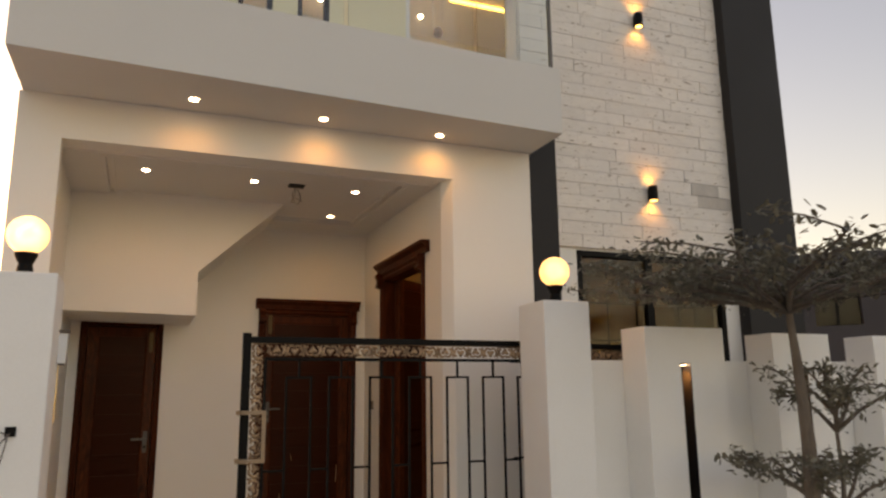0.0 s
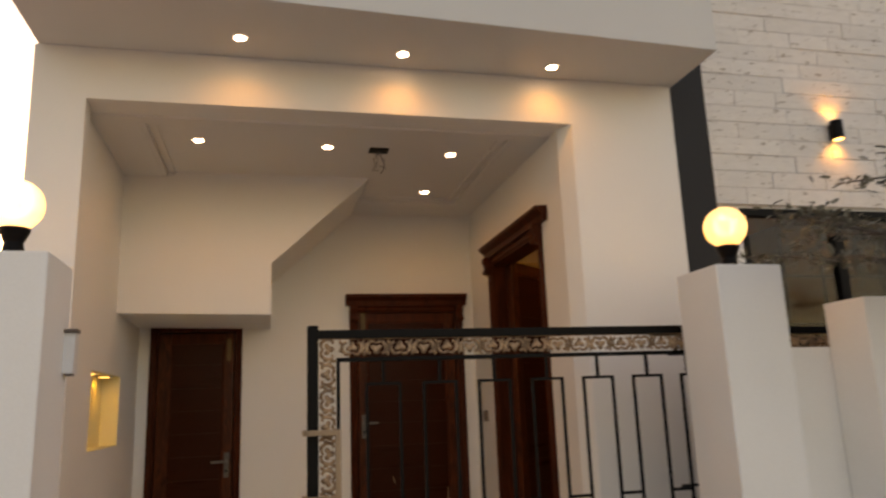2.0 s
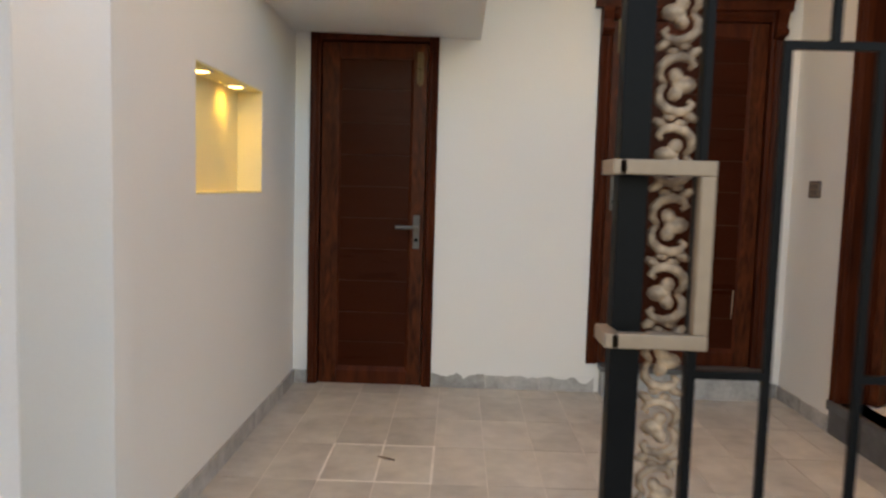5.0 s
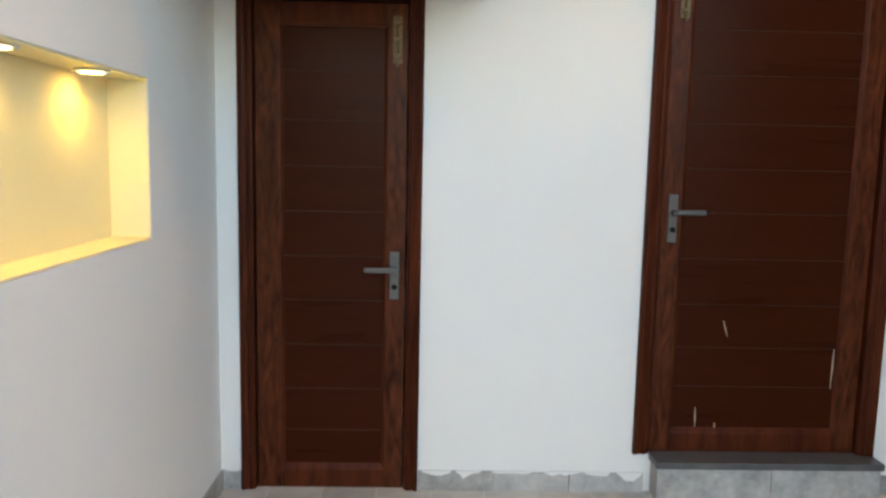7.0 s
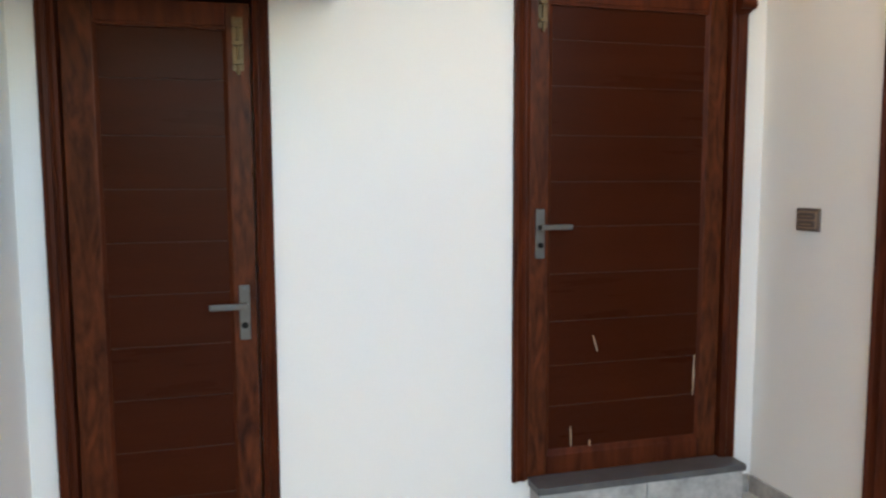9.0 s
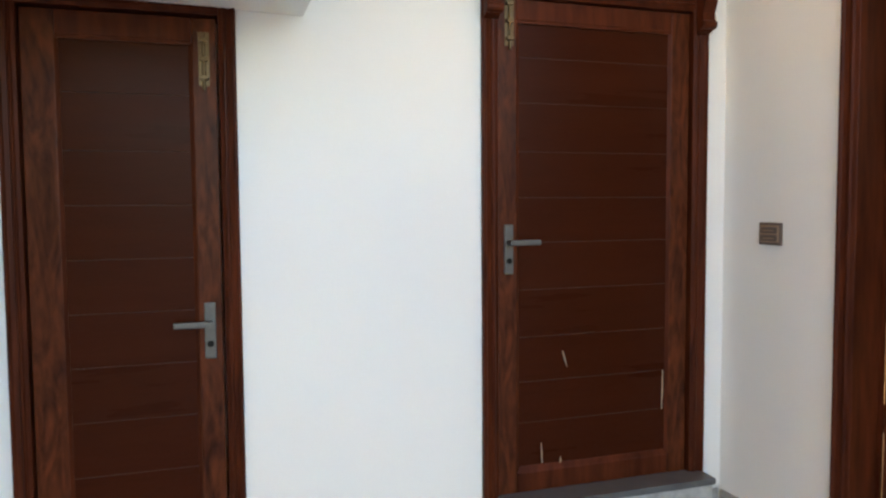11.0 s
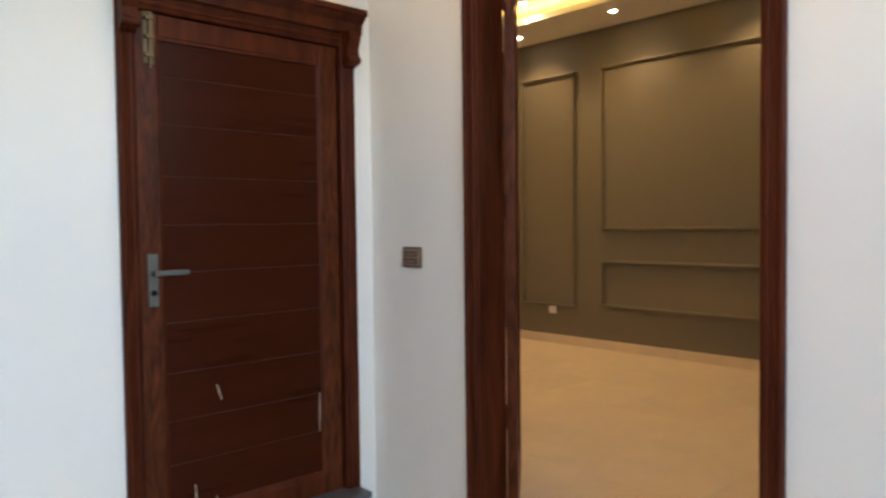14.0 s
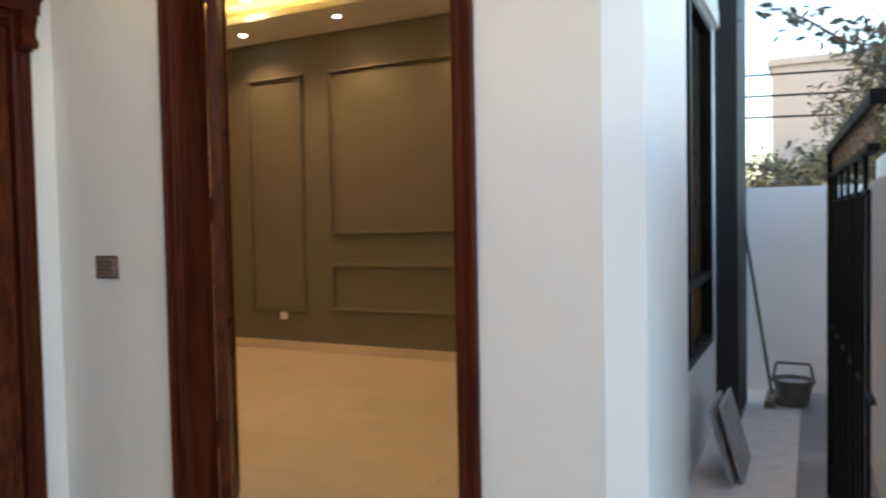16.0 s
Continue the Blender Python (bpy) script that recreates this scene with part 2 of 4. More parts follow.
# ---- plan ----
XL, XR, YB, YF = -0.14, 2.83, 8.17, 5.74      # porch faces
ZC, ZB, ZS = 3.17, 3.18, 3.50                 # porch ceiling, beam, soffit
XO, XT = -0.385, 3.655                        # outer left edge, right end of the porch front
YS = 5.90                                     # stone face
RX, RZ, RC, RY = 6.62, 0.18, 3.26, 10.86       # room wall, floor, ceiling, end
YG = 5.06                                     # gate line

# ---- structure ----
# street tone is made pale to bounce light up into the porch
structure("ground", bx(-300, 300, -300, 300, -0.3, -0.03), ASPH, "concrete street and ground, made pale to bounce light into the porch")

bm = bmesh.new()
for u0, u1, v0, v1 in wall_grid((YF, 6.50, 7.43, YB), (0, 1.172, 1.675, ZS), ((6.50, 7.43, 1.172, 1.675),)):
    box(bm, XO, XL, u0, u1, v0, v1)
box(bm, XO, XL - 0.13, 6.50, 7.43, 1.172, 1.675)
bmesh.ops.remove_doubles(bm, verts=bm.verts[:], dist=1e-5)
structure("wall_left", bm, PAINT, "white painted porch wall with a lit niche", "wall")
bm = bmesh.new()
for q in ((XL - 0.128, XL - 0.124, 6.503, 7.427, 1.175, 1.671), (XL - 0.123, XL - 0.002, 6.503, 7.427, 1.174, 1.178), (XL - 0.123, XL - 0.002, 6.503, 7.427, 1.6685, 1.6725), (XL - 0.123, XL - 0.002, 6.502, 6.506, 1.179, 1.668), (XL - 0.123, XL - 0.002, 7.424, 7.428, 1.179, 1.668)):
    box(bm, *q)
structure("niche_lining", bm, NICHE, "yellow cream inside faces of the lit wall niche", "niche")

bm = bmesh.new()
D1 = (-0.05, 0.712, 0.0, 2.14)
D2 = (1.655, 2.725, RZ, 2.31)
for u0, u1, v0, v1 in wall_grid((XO, D1[0], D1[1], D2[0], D2[1], 3.05), (0, RZ, 2.14, 2.31, ZS), (D1, (D2[0], D2[1], RZ, 2.31), (D1[0], D1[1], 0, RZ))):
    box(bm, u0, u1, YB, YB + 0.23, v0, v1)
structure("wall_back", bm, PAINT, "white painted porch wall with two dark doors", "wall")

D3 = (6.232, 7.525, RZ, 2.62)
bm = bmesh.new()
for u0, u1, v0, v1 in wall_grid((5.852, D3[0], D3[1], RY), (0, RZ, 2.62, ZS), ((D3[0], D3[1], RZ, 2.62),)):
    box(bm, XR, XR + 0.20, u0, u1, v0, v1)
structure("wall_right", bm, PAINT, "white painted porch wall with the open door", "wall")

bm = bmesh.new()
prism(bm, [(XR, 5.845), (2.895, 5.744), (2.902, YF), (XT, YF), (XT, YF + 0.22), (XR + 0.2, YF + 0.22), (XR + 0.2, 5.852), (XR, 5.852)], 0, ZB, "z")
box(bm, 2.902, XT, YF, YF + 0.22, ZB, ZS - 0.002)
# unseen slab behind the porch wall, added to block light leaking under the doors
structure("rear_partition", bx(XO, 3.03, YB + 0.24, YB + 0.34, 0, ZS), PAINT, "unseen slab added to stop light under the porch doors", "wall")
structure("wall_front", bm, PAINT, "white painted front wall beside the porch", "wall")
structure("front_post", bx(XL, -0.095, YF, YF + 0.12, 0, ZB), PAINT, "narrow white post at the porch opening", "wall")
structure("beam", bx(XO, 2.902, YF - 0.001, YF + 0.22, ZB, ZS - 0.002), PAINT, "white beam over the porch opening")

# stair underside over the small door
bm = bmesh.new()
SX = 0.955
prism(bm, [(XL, 2.12), (SX, 2.10), (SX, 2.50), (1.68, ZC), (1.72, ZC + 0.045), (XL, ZC + 0.045)], 7.16, YB)
structure("stair_underside", bm, PAINT, "white stair box with a sloping edge over the small door", "stair")

# ceiling with a shallow tray
bm = bmesh.new()
tx0, tx1, ty0, ty1 = 0.14, 2.60, 6.05, 7.75
for u0, u1, v0, v1 in wall_grid((XL, tx0, tx1, XR), (YF + 0.22, ty0, ty1, YB), ((tx0, tx1, ty0, ty1),)):
    box(bm, u0, u1, v0, v1, ZC, ZS - 0.02)
box(bm, tx0, tx1, ty0, ty1, ZC + 0.04, ZS - 0.02)
for a in (0.0, 0.06):
    d = 0.03
    x0, x1, y0, y1 = tx0 + a, tx1 - a, ty0 + a, ty1 - a
    z = ZC + (0.022 if a else 0.006)
    for q in ((x0, x1, y0, y0 + d), (x0, x1, y1 - d, y1), (x0, x0 + d, y0 + d, y1 - d), (x1 - d, x1, y0 + d, y1 - d)):
        box(bm, *q, z, ZC + 0.042)
structure("ceiling", bm, CEIL, "white porch ceiling with a shallow tray and mouldings")

# balcony slab with its fascia, and the upper storey
bm = bmesh.new()
prism(bm, [(XO + 0.02, 5.0), (XT + 0.02, 5.19), (XT + 0.02, 6.9), (XO + 0.02, 6.9)], ZS, 4.08, "z")
structure("balcony_slab", bm, FASCIA, "white balcony slab with a deep plain fascia", "balcony")

# room behind the open door
structure("room_floor", bx(XR + 0.2, RX, YS + 0.2, RY - 0.001, -0.02, RZ - 0.006), ROOMF, "cream tiled floor of the lit room", "floor")
bm = bmesh.new()
box(bm, RX, RX + 0.2, YS + 0.2, RY, 0, ZS)
structure("room_wall_east", bm, OLIVE, "olive grey room wall with panel mouldings", "wall")
D4 = (4.30, 5.32, RZ, 2.36)
bm = bmesh.new()
for u0, u1, v0, v1 in wall_grid((XR + 0.2, D4[0], D4[1], RX + 0.2), (0, RZ, D4[3], ZS), (D4,)):
    box(bm, u0, u1, RY, RY + 0.2, v0, v1)
structure("room_wall_north", bm, CREAMW, "cream painted end wall of the room with a doorway", "wall")
bm = bmesh.new()
box(bm, 3.4, 3.5, RY + 0.2, 12.9, 0, 2.8)
box(bm, 6.7, 6.8, RY + 0.2, 12.9, 0, 2.8)
box(bm, 3.5, 6.7, 12.8, 12.9, 0, 2.8)
structure("kitchen_wall", bm, CREAMW, "cream painted walls of the kitchen behind the room", "wall")
structure("kitchen_floor", bx(3.5, 6.7, RY, 12.8, 0.05, RZ - 0.002), ROOMF, "cream tiled floor of the kitchen", "floor")
structure("kitchen_ceiling", bx(3.4, 6.8, RY + 0.2, 12.9, 2.8, 2.9), ROOMC, "white ceiling of the kitchen", "ceiling")
bm = bmesh.new()
cx0, cx1, cy0, cy1 = 4.5, 5.95, 7.0, 10.08
for u0, u1, v0, v1 in wall_grid((XR + 0.2, cx0, cx1, RX), (YS + 0.2, cy0, cy1, RY), ((cx0, cx1, cy0, cy1),)):
    box(bm, u0, u1, v0, v1, RC, RC + 0.06)
box(bm, XR + 0.2, RX, YS + 0.2, RY, RC + 0.15, RC + 0.22)
structure("room_ceiling", bm, ROOMC, "white dropped ceiling with a lit cove", "ceiling")

# stone tower: wall behind the tiles, with the window opening
W = (4.215, 5.94, 0.60, 2.68)
bm = bmesh.new()
for u0, u1, v0, v1 in wall_grid((XT, W[0], W[1], RX + 0.2), (0, W[2], W[3], 8.2), (W,)):
    box(bm, u0, u1, YS + 0.012, YS + 0.2, v0, v1)
structure("tower_wall", bm, PAINT, "white tower wall behind the stone cladding", "wall")
structure("dark_band", bx(XT, 4.0, YS - 0.05, YS + 0.012, 0, 4.06), CHAR, "charcoal painted upright band", "wall")
structure("dark_fin", bx(6.113, 6.84, 5.77, 6.3, 0, 8.6, 0.005), CHAR, "tall charcoal painted fin of the facade", "wall")
structure("house_block", bx(RX + 0.2, RX + 0.3, 6.3, RY, 0, 7.5), PAINT, "plain side wall of the house", "wall")
structure("upper_roof", bx(XO, RX + 0.2, 6.05, RY + 0.2, 7.3, 7.5), PAINT, "plain roof slab of the house", "roof")
structure("upper_back", bx(XO, RX + 0.2, RY + 0.2, RY + 0.4, 0, 7.5), PAINT, "plain rear wall of the house", "wall")
structure("upper_left", bx(XO, XO + 0.2, 6.9, RY + 0.2, ZS, 7.3), PAINT, "plain upper side wall of the house", "wall")

# porch floor, lane and end wall
structure("porch_floor", bx(-0.6, 7.6, 4.3, 8.4, -0.25, -0.0016), GROUT, "pale grout bed under the beige porch tiles", "floor")
structure("lane_end_wall", bx(7.32, 7.46, 4.95, 6.2, -0.01, 1.66, 0.006), PAINT2, "white end wall of the side lane", "wall")
structure("side_boundary", bx(-0.52, -0.40, 5.02, YF, -0.02, 2.0, 0.006), PAINT2, "white side boundary wall", "wall")

bm = bmesh.new()
box(bm, 3.47, 7.32, 4.91, 5.02, -0.02, 1.61, 0.006)
structure("boundary_wall", bm, PAINT2, "low white rendered boundary wall", "wall")


def pier(x0, x1, y0, y1, z, label, slot=None):
    b = bmesh.new()
    if slot:
        for u0, u1, v0, v1 in wall_grid((x0, slot[0], slot[1], x1), (-0.02, slot[2], slot[3], z), ((slot[0], slot[1], slot[2], slot[3]),)):
            box(b, u0, u1, y0, y1, v0, v1)
        box(b, slot[0], slot[1], y0 + 0.10, y1, slot[2], slot[3])
        bmesh.ops.remove_doubles(b, verts=b.verts[:], dist=1e-5)
    else:
        box(b, x0, x1, y0, y1, -0.02, z, 0.008)
    return structure("boundary_pier", b, PAINT2, label, "wall")


pier(-0.45, 0.078, 4.63, 5.02, 2.045, "white gate pillar carrying a globe lamp")
pier(3.10, 3.47, 4.62, 4.99, 2.01, "white gate pillar carrying a globe lamp")
SLOT = (4.247, 4.341, 0.10, 1.578)
pier(3.937, 4.667, 4.62, 4.905, 1.844, "raised white wall block with a lit slot", SLOT)
SLOT2 = (5.42, 5.513, 0.10, 1.55)
pier(5.163, 5.778, 4.62, 4.905, 1.82, "raised white wall block with a lit slot", SLOT2)
pier(6.30, 6.95, 4.62, 4.905, 1.82, "raised white wall block")

# ---- doors ----
def plank_leaf(t, w, h, thick, left, right, top, bottom, grooves):
    """A ledged leaf in the plane y = 0, with its corner at the origin, that faces -y."""
    leaf = part("door_leaf", bx(0, left, 0, thick, 0, h, 0.006), KNOTTY, t)
    part("stile", bx(w - right, w, 0, thick, 0, h, 0.006), KNOTTY, leaf)
    part("rail", bx(left, w - right, 0.001, thick, h - top, h, 0.005), WOOD, leaf)
    part("rail", bx(left, w - right, 0.001, thick, 0, bottom, 0.005), WOOD, leaf)
    part("backing", bx(left, w - right, 0.0142, thick, bottom, h - top), GROOVE, leaf)
    zs = [bottom] + grooves + [h - top]
    for z0, z1 in zip(zs, zs[1:]):
        part("plank", bx(left + 0.001, w - right - 0.001, 0.0125, 0.02, z0 + 0.0013, z1 - 0.0013, 0.001), WOODP, leaf)
    # sloping bead round the panel
    b = bmesh.new()
    prism(b, [(left - 0.001, 0.003), (left + 0.011, 0.0112), (left + 0.011, 0.014), (left - 0.001, 0.014)], bottom, h - top, "z")
    prism(b, [(w - right + 0.001, 0.003), (w - right - 0.011, 0.0112), (w - right - 0.011, 0.014), (w - right + 0.001, 0.014)], bottom, h - top, "z")
    prism(b, [(0.002, bottom), (0.014, bottom), (0.014, bottom + 0.024), (0.0115, bottom + 0.024)], left, w - right, "x")
    box(b, left, w - right, 0.003, 0.014, h - top - 0.012, h - top)
    part("bead", b, WOOD, leaf)
    return leaf


def lever(parent, x, z, way):
    h = part("handle", bx(x - 0.02, x + 0.02, -0.009, 0.001, z - 0.1, z + 0.105, 0.004), STEEL, parent, "worn steel lever handle")
    b = bmesh.new()
    lathe(b, [(0.011, 0), (0.011, 0.045)], (x, -0.005, z + 0.03), 14, pose(0, 0, 0, 90).to_3x3().to_4x4())
    box(b, min(x, x + way * 0.125), max(x, x + way * 0.125), -0.056, -0.040, z + 0.02, z + 0.042, 0.005)
    part("lever", b, STEEL, h)
    b = bmesh.new()
    lathe(b, [(0.012, 0), (0.012, 0.006)], (x, -0.008, z - 0.045), 14, pose(0, 0, 0, 90).to_3x3().to_4x4())
    part("keyhole", b, BLACK, h)
    for zz in (z - 0.09, z + 0.094):
        b = bmesh.new()
        lathe(b, [(0.005, 0), (0.004, 0.003)], (x, -0.009, zz), 8, pose(0, 0, 0, 90).to_3x3().to_4x4())
        part("screw", b, STEEL, h)


def bolt(parent, x, z, length):
    b = part("tower_bolt", bx(x - 0.019, x + 0.019, -0.004, 0.001, z - length, z, 0.001), GOLD, parent, "brass tower bolt")
    c = bmesh.new()
    lathe(c, [(0.006, 0), (0.006, length * 1.05)], (x, -0.012, z - length * 1.08), 10)
    part("rod", c, GOLD, b)
    for k in (0.15, 0.5, 0.85):
        part("keeper", bx(x - 0.016, x + 0.016, -0.02, -0.003, z - length * k - 0.008, z - length * k + 0.008, 0.003), GOLD, b)
    return b


def casing(t, x0, x1, z0, z1, w, proud):
    """Moulded casing boards of a door in the plane y = 0: an outer roll, a hollow and an inner fillet."""
    prof = ((0.0, 0.12), (0.0, -proud - 0.004), (0.06, -proud - 0.010), (0.18, -proud - 0.010), (0.26, -proud - 0.003), (0.52, -proud + 0.002), (0.60, -proud - 0.005), (0.72, -proud - 0.006), (0.80, -proud + 0.001), (0.97, -proud + 0.006), (1.0, -proud + 0.010), (1.0, 0.12))
    for a, way in ((x0, 1), (x1, -1)):
        part("casing", prism(bmesh.new(), [(a + way * u * w, y) for u, y in prof], z0, z1, "z"), WOOD, t)
    part("casing", prism(bmesh.new(), [(y + 0.001, z1 - u * w) for u, y in prof], x0 + w, x1 - w, "x"), WOOD, t)


def corbel(t, x, z, w):
    b = bmesh.new()
    prism(b, [(-0.02, z), (-0.075, z), (-0.08, z - 0.03), (-0.062, z - 0.075), (-0.066, z - 0.11), (-0.045, z - 0.15), (-0.02, z - 0.16)], x, x + w, "x")
    lathe(b, [(0.02, 0), (0.02, w + 0.008)], (x - 0.004, -0.055, z - 0.125), 14, pose(0, 0, 0, 0, 90).to_3x3().to_4x4())
    part("corbel", b, WOOD, t)


def cornice(t, x0, x1, z0, out):
    b = bmesh.new()
    prism(b, [(0, z0), (-out * 0.45, z0), (-out * 0.5, z0 + 0.045), (-out * 0.72, z0 + 0.062), (-out * 0.85, z0 + 0.075), (-out, z0 + 0.078), (-out, z0 + 0.104), (0, z0 + 0.106)], x0, x1, "x")
    part("cornice", b, WOOD, t)


# small door under the stair
d1 = thing("door_1", "closed dark mahogany plank door under the stair", "door", (D1[0], YB, 0), kind="structure")
w1, h1 = D1[1] - D1[0], D1[3]
casing(d1, 0, w1, 0, h1, 0.06, 0.012)
leaf = plank_leaf(d1, w1 - 0.132, h1 - 0.07, 0.045, 0.106, 0.086, 0.085, 0.085, [0.26, 0.445, 0.64, 0.835, 1.025, 1.215, 1.405, 1.595, 1.795])
leaf.location = (0.066, 0.012, 0.001)
lever(leaf, w1 - 0.132 - 0.046, 0.945, -1)
bolt(leaf, w1 - 0.132 - 0.044, 2.02, 0.19)

# wider door on the granite step
d2 = thing("door_2", "closed dark mahogany plank door with a moulded cornice", "door", (D2[0], YB, RZ), kind="structure")
w2, h2 = D2[1] - D2[0], 2.31 - RZ
casing(d2, 0, w2, 0, h2, 0.072, 0.014)
leaf = plank_leaf(d2, w2 - 0.156, h2 - 0.078, 0.045, 0.086, 0.094, 0.085, 0.085, [0.295, 0.47, 0.66, 0.86, 1.058, 1.245, 1.435, 1.635, 1.82])
leaf.location = (0.078, 0.012, 0.002)
lever(leaf, 0.045, 1.03, 1)
bolt(leaf, 0.05, 2.06, 0.2)
cornice(d2, -0.035, w2 + 0.035, h2 - 0.012, 0.085)
corbel(d2, 0.004, h2 - 0.012, 0.062)
corbel(d2, w2 - 0.066, h2 - 0.012, 0.062)
for sx, sz, dx, dz in ((0.30, 0.59, 0.022, -0.07), (0.20, 0.20, 0.004, -0.09), (0.80, 0.47, -0.004, -0.18), (0.29, 0.13, 0.002, -0.03)):
    b = bmesh.new()
    tube(b, [(sx, 0.0115, sz), (sx + dx * 0.5, 0.0105, sz + dz * 0.5), (sx + dx, 0.0115, sz + dz)], 0.0042, 6, [0.5, 1, 0.4])
    part("scratch", b, SCAR, leaf, "pale scratch in the stain")

# open door of the room, casing in the right wall
d3 = new("door_3")
d3.matrix_basis = pose(XR, D3[1], RZ, 0, 0, -90)
tagged(d3, "open dark mahogany room door with a cornice", "door", kind="structure")
w3, h3 = D3[1] - D3[0], 2.62 - RZ
casing(d3, 0, w3, 0, h3, 0.075, 0.016)
b = bmesh.new()
box(b, w3 - 0.055, w3 - 0.002, 0.121, 0.2, 0, h3 - 0.002, 0.003)
box(b, 0.056, w3 - 0.056, 0.121, 0.2, h3 - 0.055, h3 - 0.002, 0.003)
box(b, 0.002, 0.088, 0.121, 0.135, 0, h3 - 0.002, 0.003)
part("jamb", b, WOOD, d3)
cornice(d3, -0.05, w3 + 0.12, h3 - 0.004, 0.085)
corbel(d3, 0.004, h3 - 0.004, 0.066)
corbel(d3, w3 - 0.07, h3 - 0.004, 0.066)
leaf = plank_leaf(d3, 0.58, h3 - 0.05, 0.045, 0.095, 0.095, 0.10, 0.12, [0.32, 0.52, 0.72, 0.92, 1.12, 1.32, 1.52, 1.72, 1.92, 2.12])
leaf.matrix_basis = pose(0.137, 0.150, 0.006, 0, 0, 129.5)
for z in (0.37, 1.26, 2.12):
    b = bmesh.new()
    lathe(b, [(0.006, -0.008), (0.012, 0), (0.012, 0.1), (0.006, 0.108)], (0.100, 0.136, z), 12)
    box(b, 0.082, 0.100, 0.128, 0.134, z + 0.008, z + 0.092, 0.001)
    part("hinge", b, WOOD, d3, "painted over steel hinge")

# granite steps
tagged(part("door_step", bx(D2[0] + 0.075, D2[1] - 0.005, YB - 0.115, YB + 0.12, 0.152, 0.1815, 0.005), GRANITE), "dark grey granite slab before the wider door", "step", kind="structure")
riser = thing("step_riser", "grey tiled riser under the granite slab", "step", kind="structure")
for q in ((D2[0] + 0.085, 2.235), (2.238, D2[1] - 0.012)):
    part("tile", bx(*q, YB - 0.10, YB, 0.0, 0.1515, 0.002), SKIRT, riser)
tagged(part("threshold", bx(XR - 0.03, XR + 0.13, D3[0] - 0.02, D3[1] + 0.02, 0.125, RZ, 0.012), GRANITE), "black granite threshold of the open door", "step", kind="structure")
tagged(part("threshold_riser", bx(XR - 0.014, XR, D3[0] - 0.012, D3[1] + 0.012, 0.0, 0.1245, 0.003), GRANITE), "black granite riser of the open door", "step", kind="structure")
tagged(part("doorway_floor", bx(XR + 0.131, XR + 0.2, D3[0], D3[1], 0.1, RZ - 0.001), ROOMF), "cream floor tile in the doorway", "floor", kind="structure")


# ---- gate ----
def scroll_mesh():
    """One cast ornament, 0.122 long and about 0.08 high: a spade leaf over two waving arms, in the plane y = 0."""
    b = bmesh.new()
    bmesh.ops.create_icosphere(b, subdivisions=2, radius=1, matrix=Matrix.Translation((0, -0.006, 0.012)) @ Matrix.Diagonal((0.0155, 0.011, 0.022, 1)))
    for k in (1, -1):
        m = Matrix.Translation((k * 0.0145, -0.006, -0.002)) @ Matrix.Rotation(k * 0.5, 4, "Y") @ Matrix.Diagonal((0.0155, 0.011, 0.0125, 1))
        bmesh.ops.create_icosphere(b, subdivisions=2, radius=1, matrix=m)
        arm = [(0, -0.003, -0.020), (k * 0.013, -0.006, -0.031), (k * 0.030, -0.008, -0.030), (k * 0.043, -0.009, -0.016), (k * 0.048, -0.008, 0.003), (k * 0.044, -0.007, 0.021), (k * 0.033, -0.006, 0.028), (k * 0.027, -0.005, 0.020)]
        tube(b, arm, 0.0076, 6, [0.7, 1.0, 1.15, 1.2, 1.1, 1.1, 0.9, 0.6])
        tube(b, [(k * 0.046, -0.003, 0.012), (k * 0.055, -0.006, 0.026), (k * 0.061, -0.004, 0.038)], 0.0085, 6, [0.6, 1.1, 0.6])
        bmesh.ops.create_icosphere(b, subdivisions=1, radius=1, matrix=Matrix.Translation((k * 0.056, -0.005, -0.010)) @ Matrix.Diagonal((0.008, 0.007, 0.013, 1)))
    return mesh(b, "scroll", BRASS, True)


SCROLL = scroll_mesh()


